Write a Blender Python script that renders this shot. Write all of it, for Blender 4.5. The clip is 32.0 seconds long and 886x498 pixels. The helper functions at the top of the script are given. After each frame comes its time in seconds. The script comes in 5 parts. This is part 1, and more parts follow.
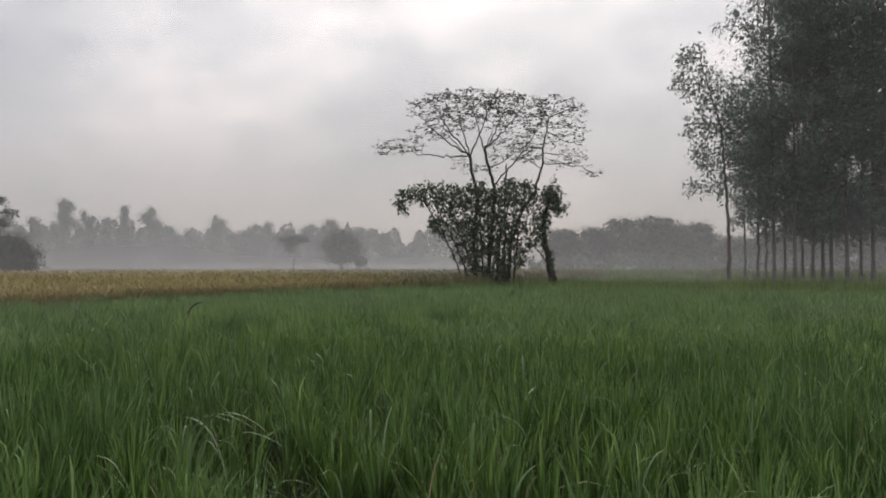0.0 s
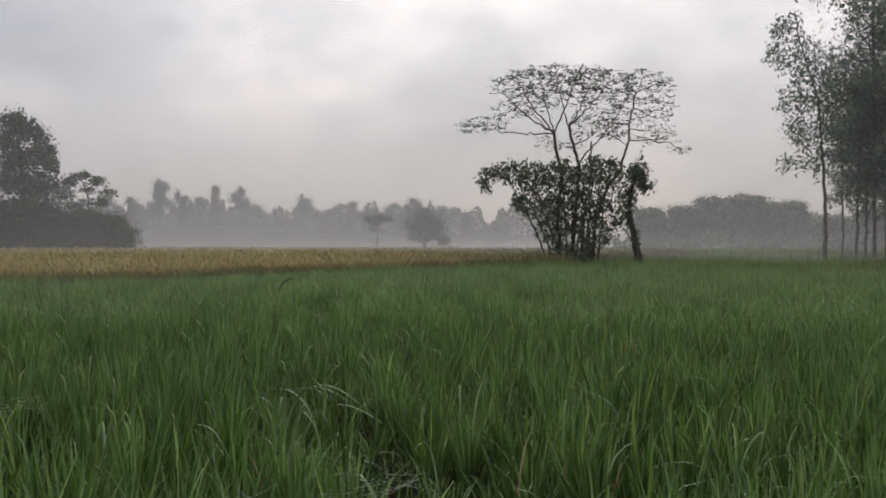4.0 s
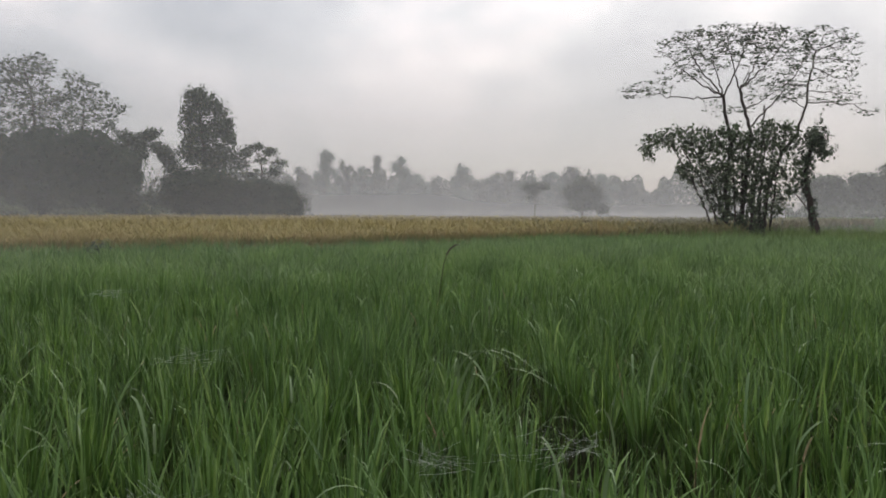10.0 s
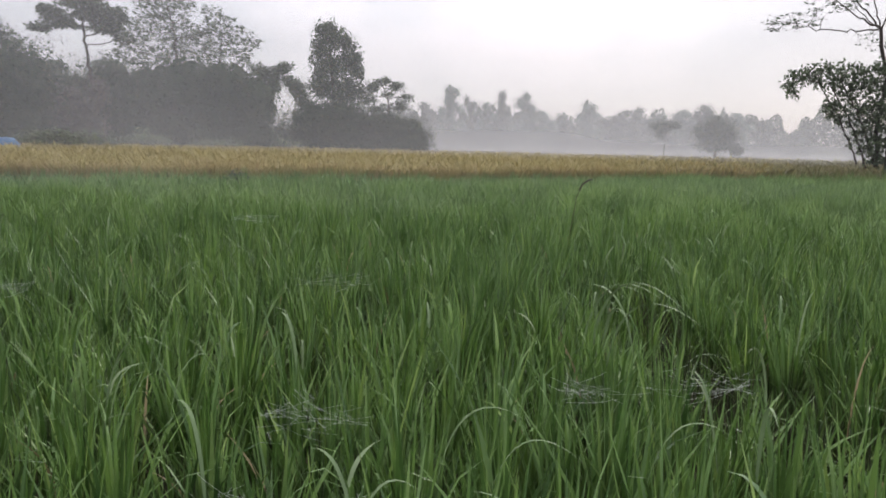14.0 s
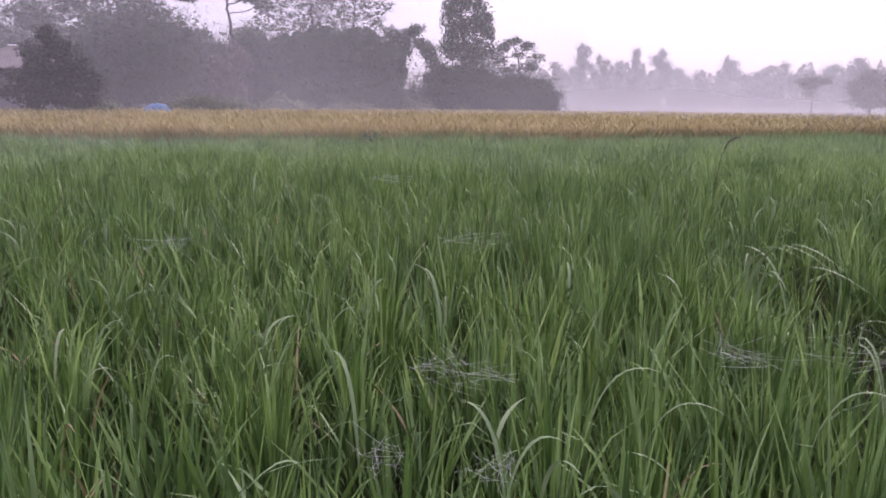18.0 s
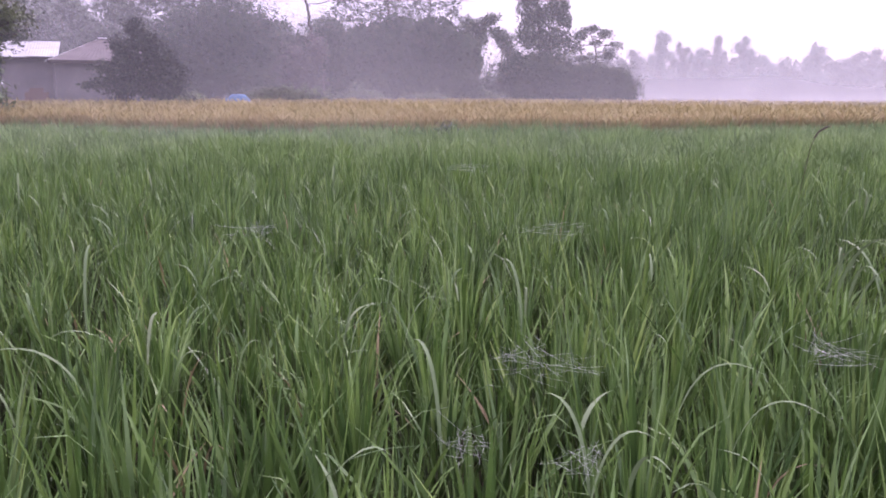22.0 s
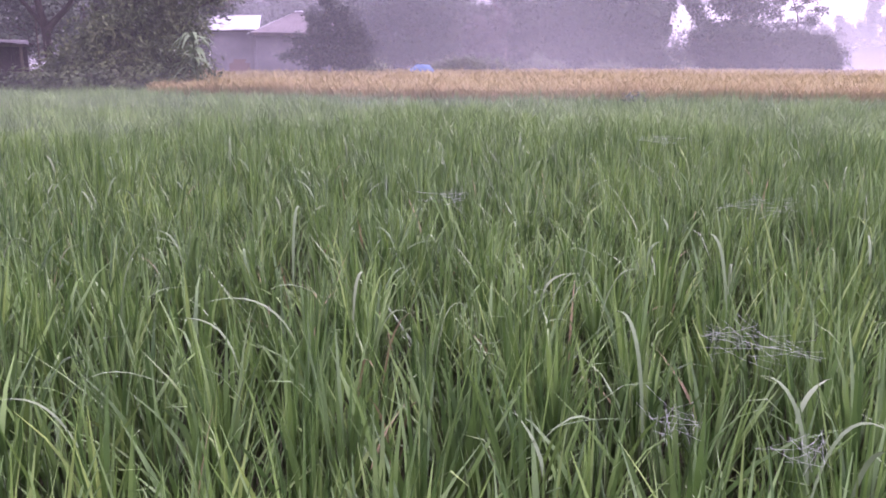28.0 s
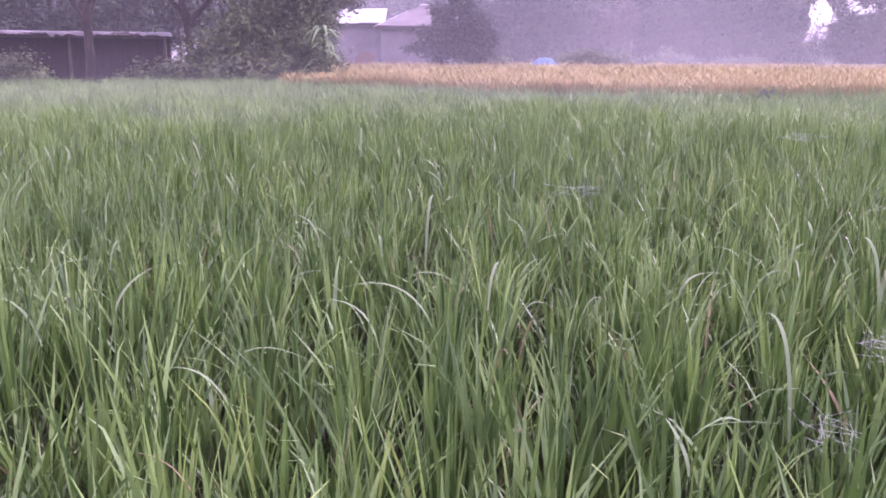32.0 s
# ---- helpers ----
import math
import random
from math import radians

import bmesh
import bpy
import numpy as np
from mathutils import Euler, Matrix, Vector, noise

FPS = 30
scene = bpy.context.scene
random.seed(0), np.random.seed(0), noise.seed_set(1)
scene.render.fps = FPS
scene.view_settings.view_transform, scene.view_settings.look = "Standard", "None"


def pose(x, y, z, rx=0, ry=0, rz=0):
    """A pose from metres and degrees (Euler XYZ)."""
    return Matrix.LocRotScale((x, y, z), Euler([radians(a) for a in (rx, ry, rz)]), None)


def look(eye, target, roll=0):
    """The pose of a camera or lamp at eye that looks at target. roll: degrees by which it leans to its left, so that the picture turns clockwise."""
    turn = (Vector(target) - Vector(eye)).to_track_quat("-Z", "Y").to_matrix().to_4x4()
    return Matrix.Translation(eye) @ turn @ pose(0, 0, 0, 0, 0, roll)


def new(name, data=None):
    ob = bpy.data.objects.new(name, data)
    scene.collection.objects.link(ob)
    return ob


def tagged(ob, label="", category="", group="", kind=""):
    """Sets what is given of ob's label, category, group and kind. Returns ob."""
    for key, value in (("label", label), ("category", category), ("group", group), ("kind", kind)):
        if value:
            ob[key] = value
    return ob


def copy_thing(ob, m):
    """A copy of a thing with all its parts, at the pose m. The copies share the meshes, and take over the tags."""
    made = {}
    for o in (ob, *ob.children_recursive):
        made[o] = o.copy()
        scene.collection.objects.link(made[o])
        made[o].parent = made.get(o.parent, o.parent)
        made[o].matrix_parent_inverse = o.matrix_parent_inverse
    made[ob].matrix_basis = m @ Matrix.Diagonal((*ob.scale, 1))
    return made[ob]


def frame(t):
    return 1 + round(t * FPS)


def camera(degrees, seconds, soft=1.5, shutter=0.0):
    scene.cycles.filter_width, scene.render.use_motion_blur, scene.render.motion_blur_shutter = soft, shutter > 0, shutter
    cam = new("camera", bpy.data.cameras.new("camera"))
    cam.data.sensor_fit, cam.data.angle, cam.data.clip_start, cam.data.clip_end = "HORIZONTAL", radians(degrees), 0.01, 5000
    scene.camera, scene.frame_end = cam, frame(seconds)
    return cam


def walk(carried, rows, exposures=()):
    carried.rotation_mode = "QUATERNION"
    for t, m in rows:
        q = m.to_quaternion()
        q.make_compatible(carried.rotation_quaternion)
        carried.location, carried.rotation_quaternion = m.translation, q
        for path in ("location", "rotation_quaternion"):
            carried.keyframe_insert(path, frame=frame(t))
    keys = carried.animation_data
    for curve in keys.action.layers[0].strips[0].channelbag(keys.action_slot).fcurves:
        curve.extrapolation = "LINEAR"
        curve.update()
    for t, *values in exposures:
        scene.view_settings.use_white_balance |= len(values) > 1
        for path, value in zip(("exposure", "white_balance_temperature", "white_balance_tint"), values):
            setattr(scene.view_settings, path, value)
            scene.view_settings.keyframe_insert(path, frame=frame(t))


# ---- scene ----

# camera: carried by hand, turning slowly to the left over a rice field
cam = camera(56.16, 32.0, 1.8)
# seconds, x, y, z, turn to the left, tilt up, lean
PATH = [
    (0.0, 0.226, 0.026, 1.619, 0.0, 0.71, 0.1),
    (0.5, 0.222, 0.037, 1.614, 1.02, 0.38, 0.16),
    (1.0, 0.221, 0.04, 1.613, 1.91, 0.23, 0.11),
    (1.5, 0.22, 0.048, 1.61, 2.62, 0.03, 0.13),
    (2.0, 0.216, 0.049, 1.608, 3.47, -0.22, 0.08),
    (2.5, 0.205, 0.047, 1.606, 4.27, -0.3, 0.09),
    (4.5, 0.18, 0.034, 1.605, 6.22, -1.01, 0.23),
    (5.0, 0.174, 0.019, 1.605, 7.05, -1.25, 0.27),
    (5.5, 0.157, 0.028, 1.6, 8.18, -1.5, 0.23),
    (6.0, 0.147, 0.026, 1.598, 9.42, -1.66, 0.2),
    (6.5, 0.14, 0.026, 1.598, 10.5, -1.8, 0.2),
    (7.0, 0.134, 0.024, 1.597, 11.69, -1.89, 0.17),
    (7.5, 0.133, 0.027, 1.595, 12.47, -2.1, 0.14),
    (8.0, 0.127, 0.032, 1.594, 13.0, -2.23, 0.15),
    (8.5, 0.123, 0.035, 1.592, 13.73, -2.29, 0.13),
    (9.0, 0.116, 0.035, 1.591, 14.61, -2.47, 0.1),
    (9.5, 0.105, 0.035, 1.588, 15.58, -2.72, 0.17),
    (10.0, 0.099, 0.033, 1.587, 16.42, -2.97, 0.36),
    (10.5, 0.087, 0.03, 1.583, 16.95, -3.24, 0.53),
    (11.0, 0.068, 0.031, 1.579, 17.9, -3.64, 0.79),
    (11.5, 0.054, 0.031, 1.569, 18.87, -4.3, 0.99),
    (12.0, 0.042, 0.036, 1.563, 19.69, -5.04, 1.27),
    (12.5, 0.029, 0.033, 1.559, 20.7, -5.67, 1.37),
    (13.0, 0.017, 0.038, 1.554, 21.99, -6.26, 1.38),
    (13.5, 0.003, 0.037, 1.549, 23.42, -6.79, 1.4),
    (14.0, -0.001, 0.035, 1.542, 24.71, -7.4, 1.35),
    (14.5, -0.013, 0.039, 1.539, 25.77, -7.98, 1.24),
    (16.5, -0.044, 0.028, 1.527, 30.67, -9.38, 0.59),
    (17.0, -0.051, 0.028, 1.523, 31.73, -9.71, 0.58),
    (17.5, -0.057, 0.027, 1.521, 32.63, -10.01, 0.53),
    (18.0, -0.063, 0.024, 1.521, 33.6, -10.15, 0.51),
    (18.5, -0.064, 0.02, 1.524, 34.15, -10.19, 0.57),
    (19.0, -0.07, 0.017, 1.525, 34.58, -10.21, 0.52),
    (19.5, -0.072, 0.015, 1.526, 35.1, -10.27, 0.46),
    (20.0, -0.077, 0.014, 1.523, 35.74, -10.31, 0.36),
    (20.5, -0.083, 0.013, 1.518, 36.47, -10.54, 0.31),
    (21.0, -0.088, 0.01, 1.52, 37.28, -10.68, 0.33),
    (21.5, -0.089, 0.012, 1.518, 38.04, -10.75, 0.26),
    (22.0, -0.095, 0.013, 1.518, 38.7, -10.88, 0.23),
    (22.5, -0.096, 0.009, 1.518, 39.64, -10.89, 0.23),
    (23.0, -0.103, 0.008, 1.514, 40.72, -11.03, 0.14),
    (23.5, -0.111, 0.002, 1.509, 41.86, -11.38, 0.2),
    (24.0, -0.118, -0.0, 1.506, 42.96, -11.77, 0.13),
    (24.5, -0.123, -0.0, 1.504, 43.85, -12.1, 0.05),
    (25.0, -0.133, 0.001, 1.501, 44.71, -12.37, 0.03),
    (25.5, -0.138, -0.003, 1.501, 45.46, -12.51, 0.13),
    (27.5, -0.158, -0.029, 1.506, 49.3, -12.81, 0.1),
    (28.0, -0.169, -0.042, 1.503, 50.89, -12.87, 0.0),
    (28.5, -0.171, -0.058, 1.506, 52.43, -12.95, -0.21),
    (29.0, -0.174, -0.071, 1.506, 53.67, -12.96, -0.23),
    (29.5, -0.177, -0.085, 1.507, 54.67, -12.98, -0.13),
    (30.0, -0.177, -0.091, 1.507, 55.56, -13.04, -0.02),
    (30.5, -0.182, -0.095, 1.502, 56.22, -13.06, -0.01),
    (31.0, -0.188, -0.101, 1.503, 56.86, -13.07, 0.28),
    (31.5, -0.196, -0.113, 1.501, 57.73, -13.2, 0.43),
    (32.0, -0.199, -0.12, 1.499, 58.95, -13.33, 0.26),
]
walk(cam, [(t, pose(x, y, z, 90 + tilt, 0, turn) @ pose(0, 0, 0, 0, 0, lean)) for t, x, y, z, turn, tilt, lean in PATH],
     exposures=[(0, 0.14, 6630, 10), (8, 0.28, 6620, 10), (11, 0.46, 6550, 8), (14, 0.88, 6440, 12), (16.5, 1.13, 6260, 31),
                (20, 1.28, 6060, 44), (25, 1.76, 5940, 53), (28, 1.90, 5880, 60), (32, 2.10, 5840, 70)])

# ---- light: overcast dawn, the sun low behind cloud ----
SUN_TURN, SUN_HEIGHT = -5.0, 32.0
world = bpy.data.worlds.new("world")
scene.world = world
world.use_nodes = True
wt = world.node_tree
wt.nodes.clear()


def link(tree, a, b):
    tree.links.new(a, b)


def node(tree, kind, **sets):
    n = tree.nodes.new(kind)
    for key, value in sets.items():
        setattr(n, key, value)
    return n


def ramp(tree, fac, stops):
    n = tree.nodes.new("ShaderNodeValToRGB")
    while len(n.color_ramp.elements) < len(stops):
        n.color_ramp.elements.new(0.5)
    for e, (p, c) in zip(n.color_ramp.elements, stops):
        e.position, e.color = p, (*c, 1)
    link(tree, fac, n.inputs[0])
    return n.outputs[0]


def mix(tree, fac, a, b, mode="MIX"):
    n = tree.nodes.new("ShaderNodeMix")
    n.data_type, n.blend_type = "RGBA", mode
    for socket, value in ((n.inputs[0], fac), (n.inputs[6], a), (n.inputs[7], b)):
        if isinstance(value, (int, float)):
            socket.default_value = value
        elif isinstance(value, tuple):
            socket.default_value = (*value, 1)
        else:
            link(tree, value, socket)
    return n.outputs[2]


def math_node(tree, op, a, b=0.0, clamp=False):
    n = tree.nodes.new("ShaderNodeMath")
    n.operation, n.use_clamp = op, clamp
    for socket, value in ((n.inputs[0], a), (n.inputs[1], b)):
        if isinstance(value, (int, float)):
            socket.default_value = value
        else:
            link(tree, value, socket)
    return n.outputs[0]


def noise_node(tree, vector, scale, detail=4.0, rough=0.55):
    n = tree.nodes.new("ShaderNodeTexNoise")
    n.inputs["Scale"].default_value, n.inputs["Detail"].default_value, n.inputs["Roughness"].default_value = scale, detail, rough
    if vector is not None:
        link(tree, vector, n.inputs["Vector"])
    return n.outputs[0]


sky = node(wt, "ShaderNodeTexSky", sky_type="NISHITA", sun_disc=False, sun_elevation=radians(SUN_HEIGHT), sun_rotation=radians(-SUN_TURN))
coord = node(wt, "ShaderNodeTexCoord")
sep = node(wt, "ShaderNodeSeparateXYZ")
link(wt, coord.outputs["Generated"], sep.inputs[0])
# the cloud deck: greyer and mistier towards the horizon, flat bands of thicker and thinner cloud
deck = ramp(wt, sep.outputs[2], [(0.0, (0.318, 0.311, 0.332)), (0.10, (0.428, 0.420, 0.438)), (0.22, (0.72, 0.715, 0.735)), (0.40, (0.93, 0.93, 0.955)), (0.8, (0.98, 0.98, 1.0))])
squash = node(wt, "ShaderNodeMapping")
squash.inputs["Scale"].default_value = (1.0, 1.0, 1.8)
link(wt, coord.outputs["Generated"], squash.inputs[0])
cloud = math_node(wt, "ADD", math_node(wt, "MULTIPLY", noise_node(wt, squash.outputs[0], 2.7, 6.0, 0.52), 0.72), math_node(wt, "MULTIPLY", noise_node(wt, squash.outputs[0], 8.5, 5.0, 0.5), 0.28))
cloud_tone = ramp(wt, cloud, [(0.37, (0.68, 0.70, 0.74)), (0.49, (0.98, 0.98, 1.0)), (0.60, (1.46, 1.36, 1.345))])
high = math_node(wt, "MULTIPLY", sep.outputs[2], 5.0, True)
clouds = mix(wt, high, deck, mix(wt, 1.0, deck, cloud_tone, "MULTIPLY"))
# the deck is thinner and brighter on the sun's side
sunward = math_node(wt, "ADD", math_node(wt, "MULTIPLY", sep.outputs[0], -math.sin(radians(SUN_TURN))), math_node(wt, "MULTIPLY", sep.outputs[1], math.cos(radians(SUN_TURN))))
clouds = mix(wt, 1.0, clouds, ramp(wt, sunward, [(0.45, (0.93, 0.93, 0.93)), (0.80, (0.97, 0.97, 0.97)), (1.0, (1.16, 1.14, 1.12))]), "MULTIPLY")
sky_dim = mix(wt, 1.0, sky.outputs[0], (0.09, 0.09, 0.09), "MULTIPLY")
background = node(wt, "ShaderNodeBackground")
link(wt, mix(wt, 0.9, sky_dim, clouds), background.inputs[0])
background.inputs[1].default_value = 1.0
link(wt, background.outputs[0], node(wt, "ShaderNodeOutputWorld").inputs[0])

sun = new("sun", bpy.data.lights.new("sun", "SUN"))
sun.data.energy, sun.data.angle, sun.data.color = 1.0, radians(22), (1.0, 0.95, 0.90)
sun_from = Vector((-math.sin(radians(SUN_TURN)), math.cos(radians(SUN_TURN)), math.tan(radians(SUN_HEIGHT))))
sun.matrix_world = look(sun_from * 100, (0, 0, 0))


# ---- materials ----
def material(name):
    m = bpy.data.materials.new(name)
    m.use_nodes = True
    t = m.node_tree
    t.nodes.clear()
    return m, t, node(t, "ShaderNodeOutputMaterial")


def island_random(t):
    return node(t, "ShaderNodeNewGeometry").outputs["Random Per Island"]


def position(t):
    return node(t, "ShaderNodeNewGeometry").outputs["Position"]


def leaf_material(name, stops, patch, patch_scale, rough=0.5, through_share=0.3, mottle=0.35, tuft=0.0, gloss=0.35):
    """Leaves: one tone to each, patches of another tone over the whole, some light let through."""
    m, t, out = material(name)
    tone = ramp(t, island_random(t), stops)
    zone = noise_node(t, position(t), patch_scale, 3.0)
    fac = ramp(t, zone, [(0.38, (0, 0, 0)), (0.66, (1, 1, 1))])
    scaled = math_node(t, "MULTIPLY", fac, mottle)
    colour = mix(t, scaled, tone, patch)
    if tuft:
        clump = noise_node(t, position(t), tuft, 2.0)
        colour = mix(t, 1.0, colour, ramp(t, clump, [(0.34, (0.62, 0.66, 0.68)), (0.5, (1, 1, 1)), (0.68, (1.32, 1.26, 1.15))]), "MULTIPLY")
    body = node(t, "ShaderNodeBsdfPrincipled")
    link(t, colour, body.inputs["Base Color"])
    body.inputs["Roughness"].default_value = rough
    body.inputs["Specular IOR Level"].default_value = gloss
    thin = node(t, "ShaderNodeBsdfTranslucent")
    link(t, colour, thin.inputs[0])
    both = node(t, "ShaderNodeMixShader")
    both.inputs[0].default_value = through_share
    link(t, body.outputs[0], both.inputs[1])
    link(t, thin.outputs[0], both.inputs[2])
    link(t, both.outputs[0], out.inputs[0])
    return m


def solid_material(name, stops, scale, rough=0.8, bump=0.3, fine=40.0, stretch=(1, 1, 1), metal=0.0):
    """A surface with patches and grain."""
    m, t, out = material(name)
    c = node(t, "ShaderNodeTexCoord")
    mp = node(t, "ShaderNodeMapping")
    mp.inputs["Scale"].default_value = stretch
    link(t, c.outputs["Object"], mp.inputs[0])
    big = noise_node(t, mp.outputs[0], scale, 6.0, 0.62)
    small = noise_node(t, mp.outputs[0], scale * fine / 4, 3.0)
    both = math_node(t, "ADD", math_node(t, "MULTIPLY", big, 0.7), math_node(t, "MULTIPLY", small, 0.3))
    colour = ramp(t, both, stops)
    body = node(t, "ShaderNodeBsdfPrincipled")
    link(t, colour, body.inputs["Base Color"])
    body.inputs["Roughness"].default_value, body.inputs["Metallic"].default_value = rough, metal
    body.inputs["Specular IOR Level"].default_value = 0.5 if rough < 0.6 else 0.15
    b = node(t, "ShaderNodeBump")
    b.inputs["Strength"].default_value = bump
    b.inputs["Distance"].default_value = 0.02
    link(t, both, b.inputs["Height"])
    link(t, b.outputs[0], body.inputs["Normal"])
    link(t, body.outputs[0], out.inputs[0])
    return m


def mist_material(name, share, top, low_share, low_top, tone=1.0, grow=None):
    """Fine water drops: lets most light pass and scatters the rest to both sides; thinner with height."""
    m, t, out = material(name)
    s = node(t, "ShaderNodeSeparateXYZ")
    link(t, position(t), s.inputs[0])
    stretch = node(t, "ShaderNodeMapping")
    stretch.inputs["Scale"].default_value = (0.02, 0.02, 0.14)
    link(t, position(t), stretch.inputs[0])
    wisps = noise_node(t, stretch.outputs[0], 1.0, 4.0)
    wisp = math_node(t, "ADD", 0.72, math_node(t, "MULTIPLY", wisps, 0.56))
    upper = math_node(t, "SUBTRACT", 1.0, math_node(t, "DIVIDE", s.outputs[2], top), True)
    lower = math_node(t, "SUBTRACT", 1.0, math_node(t, "DIVIDE", s.outputs[2], low_top), True)
    lower2 = math_node(t, "MULTIPLY", lower, lower)
    dense = math_node(t, "ADD", math_node(t, "MULTIPLY", upper, share), math_node(t, "MULTIPLY", lower2, low_share))
    fac = math_node(t, "MULTIPLY", dense, wisp, True)
    if grow:
        # thicker towards the village
        ang = math_node(t, "ARCTAN2", math_node(t, "MULTIPLY", s.outputs[0], -1.0), s.outputs[1])
        share_there = math_node(t, "DIVIDE", math_node(t, "SUBTRACT", ang, radians(grow[0])), radians(grow[1] - grow[0]), True)
        fac = math_node(t, "MULTIPLY", fac, math_node(t, "ADD", math_node(t, "MULTIPLY", share_there, 1.0 - grow[2]), grow[2]), True)
    a = node(t, "ShaderNodeBsdfDiffuse")
    b = node(t, "ShaderNodeBsdfTranslucent")
    for n in (a, b):
        n.inputs[0].default_value = (0.92 * tone, 0.925 * tone, 0.95 * tone, 1)
    both = node(t, "ShaderNodeMixShader")
    link(t, a.outputs[0], both.inputs[1])
    link(t, b.outputs[0], both.inputs[2])
    clear = node(t, "ShaderNodeBsdfTransparent")
    final = node(t, "ShaderNodeMixShader")
    link(t, fac, final.inputs[0])
    link(t, clear.outputs[0], final.inputs[1])
    link(t, both.outputs[0], final.inputs[2])
    link(t, final.outputs[0], out.inputs[0])
    return m


M_RICE = leaf_material("rice_leaf", [(0.0, (0.032, 0.074, 0.016)), (0.28, (0.072, 0.140, 0.028)), (0.55, (0.124, 0.210, 0.046)), (0.74, (0.108, 0.190, 0.056)), (0.88, (0.130, 0.210, 0.074)), (1.0, (0.200, 0.290, 0.070))],
                       (0.066, 0.128, 0.044), 0.45, 0.42, 0.10, 0.35, 3.6, 0.32)
# stem colour darkened to stand for shade between the hills
M_STEM_SHADED = leaf_material("rice_stem_shaded", [(0.0, (0.020, 0.026, 0.012)), (0.6, (0.034, 0.042, 0.018)), (1.0, (0.06, 0.055, 0.028))], (0.03, 0.035, 0.016), 3.0, 0.6, 0.03)
# far ring's leaves: haze put into the colour, paler and bluer than rice_leaf
M_RICE_HAZED = leaf_material("rice_leaf_hazed", [(0.0, (0.100, 0.180, 0.048)), (0.5, (0.130, 0.214, 0.062)), (1.0, (0.165, 0.245, 0.086))], (0.112, 0.186, 0.072), 0.30, 0.5, 0.14, 0.5, 1.3, 0.2)
M_RICE_END = leaf_material("far_rice_leaf", [(0.0, (0.072, 0.130, 0.026)), (0.5, (0.100, 0.170, 0.036)), (1.0, (0.14, 0.205, 0.055))], (0.12, 0.14, 0.04), 0.12, 0.5, 0.16, 0.6, 0.7)
# folded leaves: the light they catch is put into this paler tone
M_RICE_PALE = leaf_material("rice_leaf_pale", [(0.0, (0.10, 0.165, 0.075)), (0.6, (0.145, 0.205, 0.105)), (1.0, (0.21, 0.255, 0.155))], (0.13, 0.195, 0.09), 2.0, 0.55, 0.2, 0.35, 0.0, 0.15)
M_RICE_DRY = leaf_material("rice_leaf_dry", [(0.0, (0.15, 0.11, 0.06)), (0.6, (0.24, 0.19, 0.10)), (1.0, (0.32, 0.25, 0.14))], (0.18, 0.13, 0.07), 2.0, 0.6, 0.15)
M_GOLD = leaf_material("ripe_rice", [(0.0, (0.224, 0.178, 0.054)), (0.5, (0.268, 0.220, 0.072)), (0.85, (0.308, 0.262, 0.098)), (1.0, (0.25, 0.240, 0.084))],
                       (0.27, 0.205, 0.092), 0.35, 0.6, 0.2)
M_GOLD_STALK = leaf_material("ripe_stalk", [(0.0, (0.24, 0.165, 0.072)), (0.6, (0.33, 0.240, 0.108)), (1.0, (0.25, 0.23, 0.09))], (0.235, 0.165, 0.076), 0.6, 0.7, 0.1)
M_RIPENING = leaf_material("ripening_rice", [(0.0, (0.105, 0.098, 0.040)), (0.5, (0.150, 0.132, 0.052)), (1.0, (0.165, 0.165, 0.066))], (0.13, 0.105, 0.045), 0.25, 0.6, 0.15)
M_MUD = solid_material("wet_mud", [(0.3, (0.035, 0.028, 0.018)), (0.55, (0.06, 0.05, 0.03)), (0.75, (0.05, 0.07, 0.03))], 0.35, 0.7, 0.4)
M_LEAF_TREE = leaf_material("tree_leaf", [(0.0, (0.022, 0.040, 0.020)), (0.6, (0.034, 0.056, 0.026)), (1.0, (0.055, 0.078, 0.036))], (0.036, 0.044, 0.026), 0.5, 0.55, 0.14)
M_LEAF_THICK = leaf_material("shrub_tree_leaf", [(0.0, (0.030, 0.052, 0.022)), (0.6, (0.048, 0.074, 0.032)), (1.0, (0.078, 0.106, 0.048))], (0.050, 0.062, 0.034), 0.5, 0.55, 0.25)
M_LEAF_EUC = leaf_material("eucalyptus_leaf", [(0.0, (0.066, 0.104, 0.078)), (0.6, (0.096, 0.142, 0.104)), (1.0, (0.125, 0.172, 0.122))], (0.088, 0.120, 0.090), 0.5, 0.5, 0.40)
M_LEAF_BAMBOO = leaf_material("bamboo_leaf", [(0.0, (0.026, 0.040, 0.022)), (0.6, (0.032, 0.049, 0.028)), (1.0, (0.042, 0.060, 0.034))], (0.044, 0.054, 0.032), 0.35, 0.8, 0.10, 0.35, 0.0, 0.06)
# darkened copy of tree_leaf: the garden tree's shade is in the colour
M_LEAF_SHADED = leaf_material("shaded_leaf", [(0.0, (0.014, 0.022, 0.015)), (0.6, (0.020, 0.030, 0.019)), (1.0, (0.030, 0.042, 0.026))], (0.020, 0.026, 0.018), 0.5, 0.6, 0.1, 0.35, 0.0, 0.2)
M_LEAF_RED = leaf_material("russet_leaf", [(0.0, (0.040, 0.029, 0.022)), (0.6, (0.056, 0.038, 0.028)), (1.0, (0.068, 0.056, 0.034))], (0.042, 0.042, 0.026), 0.4, 0.5, 0.2)
